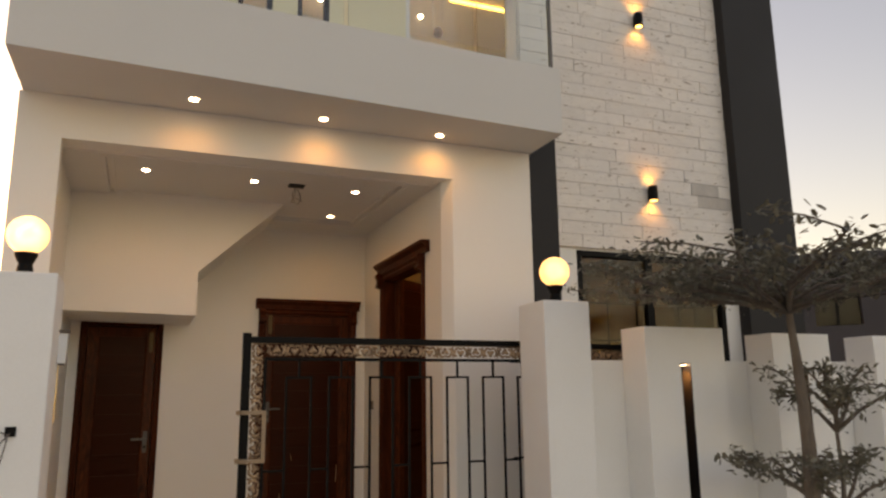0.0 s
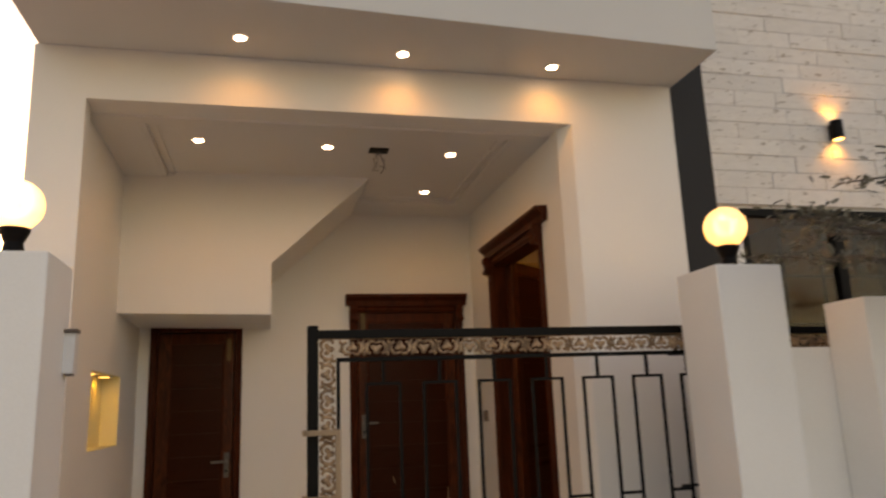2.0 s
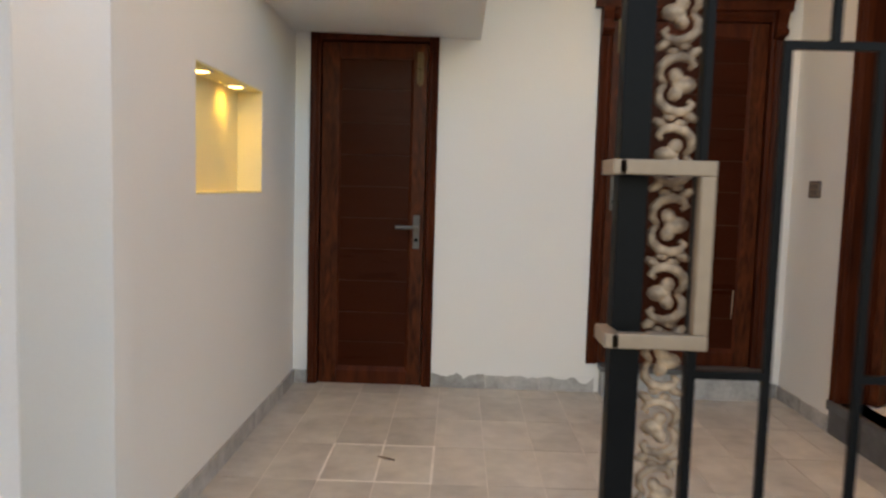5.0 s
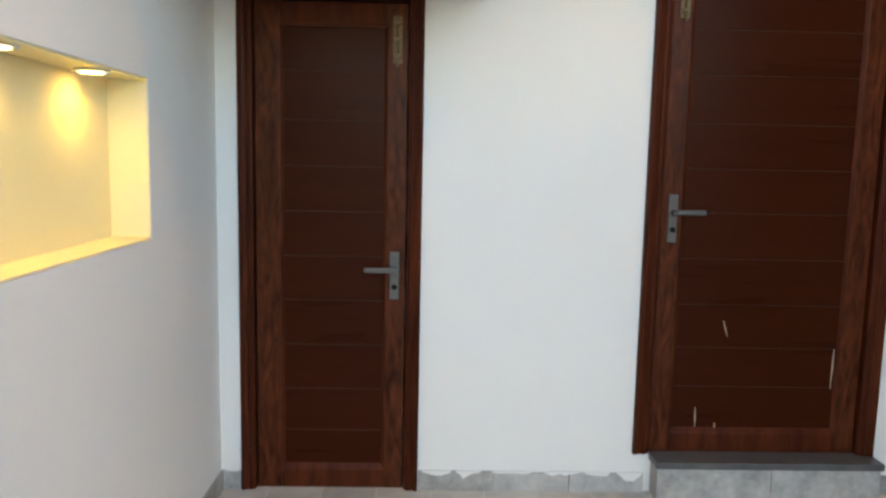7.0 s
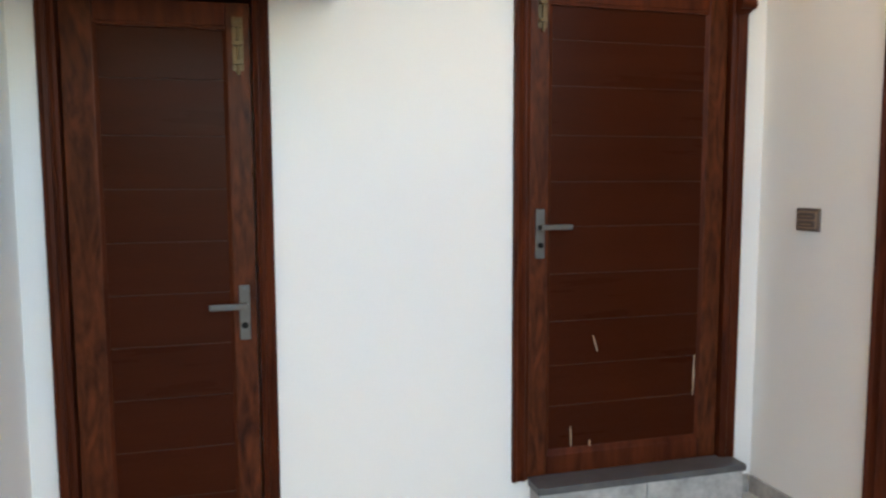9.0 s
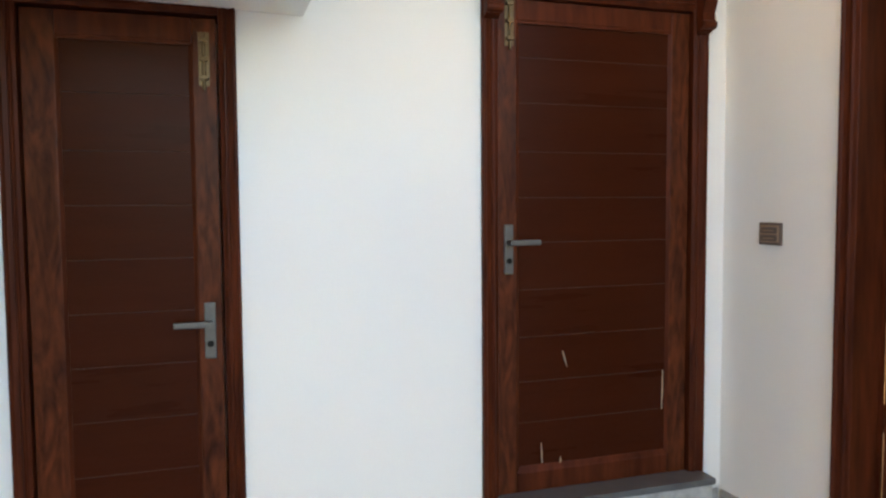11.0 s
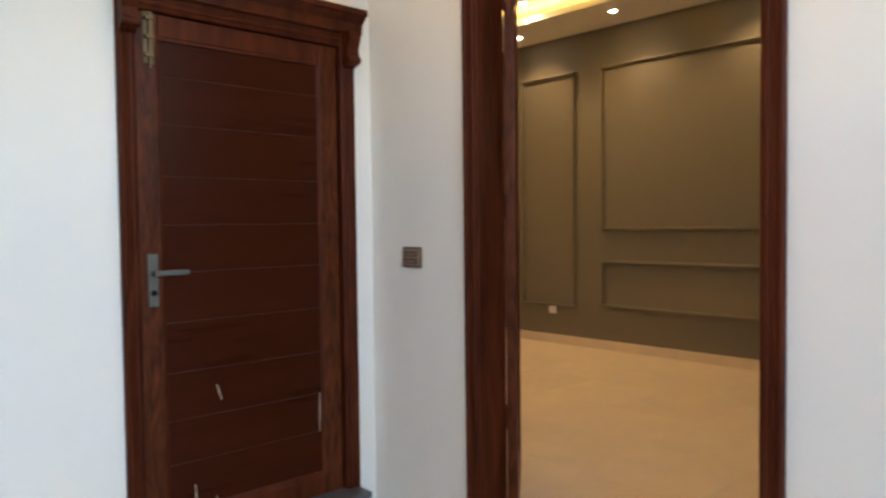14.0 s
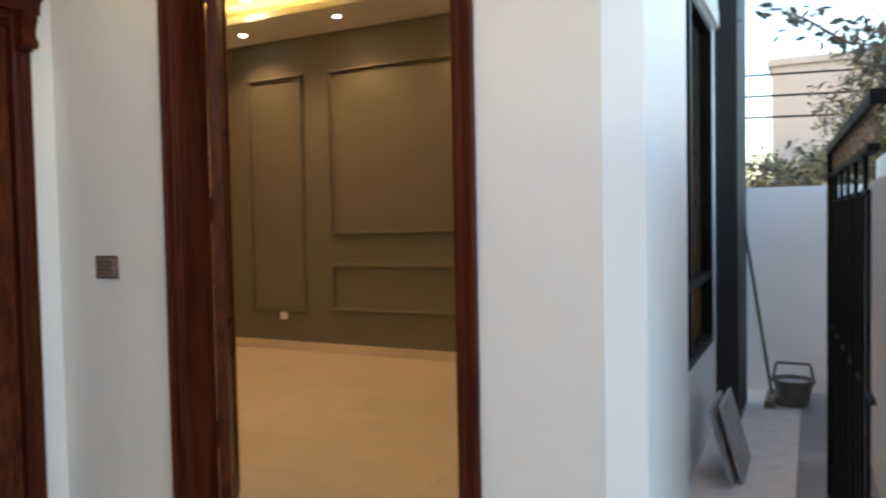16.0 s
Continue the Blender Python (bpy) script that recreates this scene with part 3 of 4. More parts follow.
def gate(at, turn, label, length, lead=True):
    g = thing("sliding_gate", label, "gate", at, turn=turn)
    t = 0.022
    h = 1.752
    z0 = 0.06
    if lead:
        part("stile", bx(0, 0.052, -t, t, z0, h + 0.022, 0.003), BLACK, g)
    part("end_stile", bx(length - 0.03, length, -t, t, z0, h, 0.003), BLACK, g)
    part("top_rail", bx(0.052, length - 0.03, -t, t, h - 0.042, h, 0.004), BLACK, g)
    part("lower_band_rail", bx(0.155, length - 0.03, -t * 0.7, t * 0.7, 1.598, 1.618, 0.003), BLACK, g)
    if lead:
        part("inner_stile", bx(0.139, 0.155, -t * 0.7, t * 0.7, z0 + 0.04, 1.618, 0.003), BLACK, g)
    part("bottom_rail", bx(0.052, length - 0.03, -t, t, z0, z0 + 0.04, 0.003), BLACK, g)
    n = round((length - 0.185) / 0.122)
    for i in range(n):
        s = new("scroll", SCROLL)
        s.parent = g
        x = 0.155 + (i + 0.5) * (length - 0.03 - 0.155) / n
        s.matrix_basis = pose(x, 0, 1.664, 0, 180 * (i % 2), 0)
    part("scroll_backing", bx(0.055, length - 0.031, -0.0035, 0.0035, 1.706, 1.711), BRASS, g)
    for i in range(13 if lead else 0):
        s = new("scroll", SCROLL)
        s.parent = g
        s.matrix_basis = pose(0.096, 0, 1.66 - i * 0.122, 0, 90 + 180 * (i % 2), 0)
    # greek key of square bars, in pairs of hanging frames
    k = 0.007
    def bar(x0, x1, za, zb):
        part("bar", bx(x0, x1, -k, k, za, zb), BLACK, g)
    first, step, width = 0.285, 0.283, 0.163
    for i in range(12):
        a = first + i * step
        c = a + width
        if a > length - 0.1:
            break
        if c > length - 0.02:
            c = length - 0.03
        bar(a - k, a + k, z0 + 0.04, 1.482)
        if c < length - 0.04:
            bar(c - k, c + k, z0 + 0.04, 1.482)
        bar(a - k, c + k, 1.482, 1.482 + 2 * k)
        bar((a + c) / 2 - k, (a + c) / 2 + k, 1.482 + 2 * k, 1.598)
        if c + 0.12 < length:
            bar(c + k, a + step - k, 0.897, 0.897 + 2 * k)
    bar(0.155, first - k, 0.897, 0.897 + 2 * k)
    if lead:
        for zz in (1.27, 0.975):
            b = bmesh.new()
            box(b, -0.012, 0.152, -0.075, -0.050, zz - 0.013, zz + 0.013, 0.003)
            box(b, -0.022, 0.004, -0.075, 0.02, zz - 0.013, zz + 0.013, 0.003)
            box(b, 0.06, 0.085, -0.05, -0.02, zz - 0.01, zz + 0.01, 0.002)
            part("pull_bracket", b, BRONZE, g)
        part("pull_handle", bx(0.126, 0.152, -0.074, -0.049, 0.988, 1.257, 0.003), BRONZE, g, "bronze square gate pull")
    for x in (0.3, length - 0.3):
        b = bmesh.new()
        lathe(b, [(0.035, -0.012), (0.044, -0.012), (0.038, 0), (0.044, 0.012), (0.035, 0.012)], (x, 0, 0.036), 18, pose(0, 0, 0, 90).to_3x3().to_4x4())
        part("wheel", b, STEEL, g)
    return g


gate((1.127, YG, 0), 0, "black sliding gate leaf with antique scroll band and bronze pull", 2.09)
gate((2.96, 5.165, 0), 2.4, "black sliding gate leaf run back behind the wall", 1.75, False)
tagged(part("gate_track", bx(0.08, 5.0, YG - 0.012, YG + 0.012, -0.002, 0.006, 0.001), STEEL), "steel floor track of the gate", "track", kind="structure")


# ---- lamps ----
def globe_lamp(x, y, z):
    g = thing("globe_lamp", "lit cream glass globe lamp on a black base", "lamp", (x, y, z), "gate pillar lamps")
    b = bmesh.new()
    lathe(b, [(0.050, 0), (0.048, 0.012), (0.037, 0.070), (0.040, 0.074), (0.060, 0.118), (0.062, 0.132), (0.045, 0.136)], n=28)
    part("base", b, BLACK, g, smooth=False)
    b = bmesh.new()
    bmesh.ops.create_uvsphere(b, u_segments=36, v_segments=20, radius=0.110)
    o = part("globe", b, GLOBE, g, "glowing cream globe", True)
    o.location = (0, 0, 0.236)
    o.visible_shadow = False
    b = bmesh.new()
    bmesh.ops.create_uvsphere(b, u_segments=20, v_segments=12, radius=0.038)
    o = part("bulb", b, BULB, g, "glowing bulb inside the globe", True)
    o.location = (0, 0, 0.245)
    o.visible_shadow = False
    return g


globe_lamp(-0.11, 4.81, 2.045)
globe_lamp(3.31, 4.81, 2.01)
lamp("globe_light", "POINT", 0.75, CREAM, pose(-0.11, 4.81, 2.29), 0.05)
lamp("globe_light", "POINT", 0.75, CREAM, pose(3.31, 4.81, 2.255), 0.05)


def downlight(x, y, z, group, label="round lit recessed downlight with a white rim", lit=SPOTG):
    g = thing("downlight", label, "downlight", (x, y, z), group)
    b = bmesh.new()
    n = 28
    lathe(b, [(0.032, -0.001), (0.048, -0.001), (0.05, -0.006), (0.047, -0.009), (0.034, -0.007)], n=n)
    part("rim", b, WHITEP, g)
    b = bmesh.new()
    lathe(b, [(0.0318, -0.0095), (0.0318, -0.0075)], n=n)
    part("lens", b, lit, g, "glowing lens")
    return g


for x, y in ((0.763, 5.485), (1.728, 5.54), (2.715, 5.57)):
    downlight(x, y, ZS, "soffit downlights")
    lamp("soffit_light", "SPOT", 3.2, GLOW, pose(x, y, ZS - 0.012), 0.03, 150, 1.0)
for x, y in ((0.46, 6.425), (1.335, 6.45), (2.25, 6.50), (2.252, 7.48)):
    downlight(x, y, ZC + 0.04, "porch ceiling downlights")
    lamp("porch_light", "SPOT", 2.9, GLOW, pose(x, y, ZC + 0.028), 0.03, 150, 0.8)
for x, y, z in ((6.2, 9.05, RC), (6.28, 10.2, RC), (6.27, 7.9, RC), (3.92, 9.64, RC), (3.7, 7.2, RC), (4.9, 10.48, RC), (5.82, 9.75, RC + 0.15)):
    downlight(x, y, z, "room ceiling downlights")
    lamp("room_light", "SPOT", 4.2, CREAM, pose(x, y, z - 0.02), 0.03, 130, 0.7)
downlight(5.4, 11.9, 2.8, "kitchen ceiling downlights")
lamp("kitchen_light", "SPOT", 9, CREAM, pose(5.4, 11.9, 2.78), 0.03, 150, 0.7)

# lit cove of the room
for q in ((cx0 - 0.05, cx1 + 0.05, cy0 - 0.06, cy0 - 0.04), (cx0 - 0.05, cx1 + 0.05, cy1 + 0.04, cy1 + 0.06), (cx0 - 0.06, cx0 - 0.04, cy0, cy1), (cx1 + 0.04, cx1 + 0.06, cy0, cy1)):
    tagged(part("led_strip", bx(*q, RC + 0.061, RC + 0.075), STRIP), "warm glowing strip light in the ceiling cove", "light strip", "cove strips")

# niche lights
for y in (6.72, 7.18):
    downlight(XL - 0.06, y, 1.6685, "niche downlights", lit=AMBER)
    lamp("niche_light", "SPOT", 0.5, (1.0, 0.62, 0.07), pose(XL - 0.06, y, 1.655), 0.012, 160, 0.8)


def sconce(x, z):
    g = thing("wall_sconce", "black up and down wall lamp with warm light", "wall lamp", (x, YS - 0.005, z), "facade wall lamps")
    part("plate", bx(-0.025, 0.025, -0.02, 0.01, -0.06, 0.06, 0.003), BLACK, g)
    b = bmesh.new()
    lathe(b, [(0.036, -0.072), (0.044, -0.072), (0.044, 0.072), (0.036, 0.072), (0.036, 0.05), (0.03, 0.05)], (0, -0.066, 0), 24)
    part("body", b, BLACK, g)
    for s in (-1, 1):
        b = bmesh.new()
        lathe(b, [(0.034, -0.002), (0.034, 0.002)], (0, -0.066, s * 0.0735), 20)
        part("lens", b, AMBER, g, "glowing lens")
        lamp("sconce_light", "SPOT", 1.0, GLOW, pose(x, YS - 0.07, z + s * 0.082, 180 if s > 0 else 0), 0.02, 132, 0.6)


sconce(5.08, 3.285)
sconce(5.045, 5.13)
for s in (SLOT, SLOT2):
    b = bmesh.new()
    xc = (s[0] + s[1]) / 2
    t = thing("slot_light", "small warm spot in the top of the wall slot", "wall lamp", (xc, 4.67, s[3]), "wall slot lights")
    part("housing", bx(-0.035, 0.035, -0.03, 0.03, -0.012, 0.0, 0.002), BLACK, t)
    part("lens", bx(-0.022, 0.022, -0.02, 0.02, -0.015, -0.0125), SPOTG, t, "glowing lens")
    lamp("slot_light_source", "SPOT", 2.6, WARM, pose(xc, 4.67, s[3] - 0.025), 0.015, 100, 0.5)
    for xa in (s[0], s[1] - 0.004):
        tagged(part("slot_side", bx(xa, xa + 0.004, 4.622, 4.715, s[2] + 0.001, s[3] - 0.02), CHAR), "charcoal painted side of the wall slot", "wall", "", "structure")
    tagged(part("slot_lining", bx(s[0] + 0.001, s[1] - 0.001, 4.7155, 4.719, s[2] + 0.001, s[3] - 0.001), CHAR), "charcoal painted back of the wall slot", "wall", "", "structure")


# ---- window of the room ----
win = thing("window_1", "black aluminium window with tinted panes", "window", (0, YS, 0), kind="structure")
x0, x1, z0, z1 = W
fw = 0.055
for q in ((x0, x0 + fw, z0, z1), (x1 - fw, x1, z0, z1), (x0 + fw, x1 - fw, z1 - fw, z1), (x0 + fw, x1 - fw, z0, z0 + fw)):
    part("frame_bar", bx(q[0], q[1], 0.01, 0.09, q[2], q[3], 0.003), BLACK, win)
xm = 5.03
part("mullion", bx(xm - 0.04, xm + 0.04, 0.015, 0.085, z0 + fw, z1 - fw, 0.003), BLACK, win)
part("transom", bx(x0 + fw, x1 - fw, 0.02, 0.075, 1.02, 1.07, 0.003), BLACK, win)
for a, c in ((x0 + fw, xm - 0.04), (xm + 0.04, x1 - fw)):
    for za, zb in ((z0 + fw, 1.02), (1.07, z1 - fw)):
        p = part("pane", bx(a, c, 0.045, 0.051, za, zb), TINT, win, "tinted glass pane")
        p.visible_shadow = False
for zz in (1.5, 1.85, 2.2):
    part("grille_bar", bx(x0 + fw, x1 - fw, 0.10, 0.112, zz - 0.008, zz + 0.008), BLACK, win)
for xx in (4.6, 4.93, 5.45):
    part("grille_bar", bx(xx - 0.008, xx + 0.008, 0.113, 0.125, z0 + fw, z1 - fw), BLACK, win)

# ---- upstairs balcony ----
bal = thing("balcony_balustrade", "clear glass balustrade with steel posts on the balcony", "balustrade", (0, 5.077, 4.08), turn=2.7)
xs = [XO + 0.06, 0.68, 1.80, 2.9, XT - 0.03]
for a, c in zip(xs, xs[1:]):
    p = part("pane", bx(a + 0.02, c - 0.02, -0.005, 0.005, 0.01, 0.88), GLASS, bal, "clear glass panel")
    p.visible_shadow = False
for a in (xs[0], xs[-1]):
    part("post", bx(a - 0.015, a + 0.015, -0.015, 0.015, 0, 0.88, 0.003), STEEL, bal)
part("handrail", bx(xs[0], xs[-1], -0.02, 0.02, 0.885, 0.915, 0.006), STEEL, bal)
bm = bmesh.new()
U0, U1, U2 = (1.14, 1.46, 4.4, 6.3), (1.69, 2.0, 4.4, 6.3), (2.78, 4.0, 4.08, 6.3)
for u0, u1, v0, v1 in wall_grid((XO, U0[0], U0[1], U1[0], U1[1], U2[0], U2[1], 4.2), (4.08, 4.4, 6.3, 7.3), (U0, U1, U2)):
    box(bm, u0, u1, 6.6, 6.8, v0, v1)
structure("upper_wall", bm, UPPER, "cream upper wall behind the balcony", "wall")
for q, nm in ((U0, "window_2"), (U1, "window_3"), (U2, "window_4")):
    g = thing(nm, "tall upstairs window with dark frame bars", "window", (0, 6.62, 0), kind="structure")
    for a, c, za, zb in ((q[0], q[0] + 0.05, q[2], q[3]), (q[1] - 0.05, q[1], q[2], q[3]), (q[0] + 0.05, q[1] - 0.05, q[3] - 0.05, q[3]), (q[0] + 0.05, q[1] - 0.05, q[2], q[2] + 0.05)):
        part("frame_bar", bx(a, c, 0, 0.06, za, zb, 0.003), BLACK if nm != "window_4" else WHITEP, g)
    p = part("pane", bx(q[0] + 0.05, q[1] - 0.05, 0.025, 0.03, q[2] + 0.05, q[3] - 0.05), GLASS, g, "clear glass pane")
    p.visible_shadow = False
structure("upper_room_back", bx(XO + 0.2, RX, 9.4, 9.6, 4.08, 7.3), PAINT, "cream wall of the upstairs room", "wall")
structure("upper_room_floor", bx(XO + 0.2, RX, 6.9, 9.4, 3.9, 4.07), PAINT, "floor of the upstairs room", "floor")
structure("upper_room_ceiling", bx(XO + 0.2, RX, 6.8, 9.4, 6.5, 6.6), ROOMC, "white ceiling of the upstairs room", "ceiling")
g = thing("pendant_lamp", "slim brass pendant lamp on a thin cord", "lamp", (3.35, 7.3, 6.5))
b = bmesh.new()
tube(b, [(0, 0, 0), (0, 0, -1.05)], 0.008, 6)
tube(b, [(0.12, 0, 0), (0.12, 0, -0.95)], 0.008, 6)
part("cord", b, WHITEP, g)
b = bmesh.new()
lathe(b, [(0.02, 0.03), (0.05, 0), (0.06, -0.05), (0.03, -0.09)], (0.06, 0, -1.06), 18)
part("shade", b, BRONZE, g)
tagged(part("led_strip", bx(4.0, 4.9, 8.3, 8.33, 6.47, 6.5), STRIP), "warm glowing strip light in the upstairs ceiling", "light strip", "cove strips")
for x, y in ((1.2, 7.6), (3.78, 8.86), (2.4, 8.9)):
    downlight(x, y, 6.5, "upstairs downlights")
    lamp("upstairs_light", "SPOT", 19, (1.0, 0.82, 0.56), pose(x, y, 6.48), 0.03, 150, 0.7)

# ---- room mouldings ----
def panel_mould(y0, y1, z0, z1):
    g = thing("panel_moulding", "olive painted picture frame moulding on the room wall", "moulding", (RX, 0, 0), "wall panel mouldings", "structure")
    w = 0.035
    for a, c, za, zb in ((y0, y1, z0, z0 + w), (y0, y1, z1 - w, z1), (y0, y0 + w, z0 + w, z1 - w), (y1 - w, y1, z0 + w, z1 - w)):
        b = bmesh.new()
        box(b, -0.014, 0.0, a, c, za, zb, 0.003)
        if c - a > zb - za:
            box(b, -0.036, -0.013, a, c, za + w * 0.3, zb - w * 0.25, 0.004)
        else:
            box(b, -0.036, -0.013, a + w * 0.3, c - w * 0.25, za, zb, 0.004)
        part("bead", b, OLIVE, g)


for ya, yb in ((9.76, 10.45), (7.45, 9.46), (6.45, 7.15)):
    if yb - ya < 1:
        panel_mould(ya, yb, 0.56, 2.90)
    else:
        panel_mould(ya, yb, 1.33, 2.90)
        panel_mould(ya, yb, 0.59, 1.05)
g = thing("wall_socket", "small white socket plate low on the room wall", "socket", (RX, 10.06, 0.53))
part("plate", bx(-0.012, 0, -0.045, 0.045, -0.045, 0.045, 0.004), WHITEP, g)
part("insert", bx(-0.016, -0.0115, -0.02, 0.02, -0.02, 0.02, 0.002), WHITEP, g)
structure("baseboard", bx(RX - 0.015, RX, YS + 0.21, RY, RZ, RZ + 0.09, 0.003), ROOMF, "cream tile baseboard of the room")

structure("baseboard_north", bx(D4[1] + 0.08, RX - 0.016, RY - 0.014, RY, RZ, RZ + 0.09, 0.003), ROOMF, "cream tile baseboard of the end wall", "baseboard")

# doorway to the kitchen and the units seen through it
d4 = thing("door_4", "open doorway with dark mahogany casing to the kitchen", "door", (D4[0], RY, RZ), kind="structure")
casing(d4, -0.08, D4[1] - D4[0] + 0.08, 0, D4[3] - RZ + 0.08, 0.115, 0.014)
g = thing("kitchen_counter", "tan kitchen counter unit with a dark worktop", "counter", (5.2, 12.24, RZ))
part("body", bx(0, 1.5, 0.02, 0.54, 0.09, 0.80, 0.003), CREAMW, g)
part("plinth", bx(0, 1.5, 0.06, 0.54, 0, 0.089), BLACK, g)
part("worktop", bx(-0.02, 1.5, -0.02, 0.55, 0.801, 0.84, 0.004), GRANITE, g)
for k in range(3):
    d = part("door", bx(0.01 + k * 0.5, 0.49 + k * 0.5, 0.0, 0.019, 0.11, 0.79, 0.003), CREAMW, g)
    part("handle", bx(0.44 + k * 0.5, 0.455 + k * 0.5, -0.02, -0.001, 0.6, 0.74, 0.003), STEEL, d)
g = thing("wall_cabinet", "tan kitchen wall cabinet over a dark splashback", "cabinet", (5.2, 12.45, 1.55))
part("body", bx(0, 1.49, 0.02, 0.349, 0, 0.8, 0.003), CREAMW, g)
for k in range(3):
    part("door", bx(0.01 + k * 0.49, 0.48 + k * 0.49, 0.0, 0.019, 0.01, 0.79, 0.003), UPPER, g)
structure("splashback", bx(5.2, 6.69, 12.788, 12.8, 1.021, 1.549), GRANITE, "dark tiled splashback over the kitchen worktop", "wall")

# switch on the porch wall
g = thing("light_switch", "brown grey switch plate on the white wall", "switch", (XR, 7.87, 1.27))
part("plate", bx(-0.011, 0, -0.063, 0.063, -0.047, 0.047, 0.004), PLASTIC, g)
part("bezel", bx(-0.014, -0.0105, -0.052, 0.052, -0.036, 0.036, 0.003), BRONZE, g)
for k in range(2):
    part("rocker", bx(-0.018, -0.0135, -0.045, 0.045, -0.030 + k * 0.032, -0.004 + k * 0.032, 0.003), PLASTIC, g)
    part("marker", bx(-0.0195, -0.0178, -0.03, 0.03, -0.021 + k * 0.032, -0.016 + k * 0.032, 0.0005), BRONZE, g)

# pillar light and open cable box
g = thing("pillar_light", "small white box light with a dark cap on the pillar", "wall lamp", (0.078, 4.975, 1.57))
part("body", bx(0.0, 0.045, -0.03, 0.045, 0, 0.175, 0.004), WHITEP, g)
part("cap", bx(-0.0, 0.055, -0.045, 0.02, 0.176, 0.192, 0.003), PLASTIC, g)
part("foot", bx(0.005, 0.04, -0.025, 0.02, -0.01, -0.0005, 0.002), PLASTIC, g)
g = thing("cable_box", "open black junction box with hanging cables", "junction box", (-0.075, 4.63, 1.205))
part("box", bx(-0.026, 0.026, -0.012, 0.0, -0.026, 0.026, 0.004), BLACK, g)
for k, (dx, dz, ex) in enumerate(((-0.10, -0.14, -0.13), (-0.03, -0.16, -0.11), (-0.16, 0.01, -0.35))):
    b = bmesh.new()
    pts = [(0.0 - 0.01 * k, -0.02, -0.01), (dx * 0.3, -0.05, dz * 0.35), (dx, -0.045, dz), ((dx + ex) / 2, -0.03, dz - 0.02), (ex, -0.02, dz + 0.02)]
    tube(b, pts, 0.0035, 6)
    part("cable", b, PLASTIC, g)

# ceiling cable outlet
g = thing("ceiling_outlet", "dark open ceiling outlet with loose wires", "junction box", (1.705, 6.48, ZC + 0.04))
part("box", bx(-0.07, 0.07, -0.05, 0.05, -0.012, 0.0, 0.003), BLACK, g)
for k in range(4):
    b = bmesh.new()
    a = k * 1.7
    tube(b, [(0.01 * k - 0.02, 0, -0.01), (0.04 * math.cos(a), 0.04 * math.sin(a), -0.08), (0.05 * math.cos(a + 0.8), 0.05 * math.sin(a + 0.8), -0.15), (0.01 * math.cos(a), 0.02, -0.17 + 0.02 * k)], 0.003, 6)
    part("wire", b, PLASTIC, g)

# ---- side lane things ----
g = thing("bucket", "dirty grey mortar bucket with a raised square handle", "bucket", (6.86, 5.45, 0))
BUCKET = material("grey_bucket", (0.13, 0.115, 0.095), 0.7, var=0.35, scale=9, bump=0.2)
b = bmesh.new()
lathe(b, [(0.10, 0.0), (0.105, 0.004), (0.135, 0.17), (0.152, 0.175), (0.155, 0.195), (0.150, 0.20), (0.135, 0.195), (0.10, 0.03)], n=28)
part("body", b, BUCKET, g)
b = bmesh.new()
lathe(b, [(0.13, 0.165), (0.10, 0.178), (0.04, 0.19), (0.01, 0.193)], n=20)
part("mortar", b, SKIRT, g, "pale dried mortar filling")
b = bmesh.new()
tube(b, [(0, 0.14, 0.19), (0, 0.118, 0.30), (0, 0.112, 0.315), (0, -0.112, 0.315), (0, -0.118, 0.30), (0, -0.14, 0.19)], 0.010, 8)
part("handle", b, PLASTIC, g)
g = thing("mop", "long handled mop leaning on the dark fin", "mop", (6.72, 5.68, 0))
b = bmesh.new()
tube(b, [(0.22, -0.08, 0.05), (0.05, 0.005, 0.715), (-0.12, 0.09, 1.38)], 0.012, 8)
part("stick", b, PLASTIC, g)
part("head", bx(-0.05, 0.4, -0.12, -0.04, 0.0, 0.055, 0.01), PLASTIC, g)
for k in range(2):
    g = part("leaning_slab", bx(0, 0.5, 0, 0.02, 0, 0.42, 0.003), SKIRT if k else LANE)
    g.matrix_basis = pose(4.86 + 0.08 * k, 5.69 - 0.045 * k, 0.002, -15, 0, 0)
    tagged(g, "loose grey tile slab leaning on the wall", "tile", "leaning slabs")

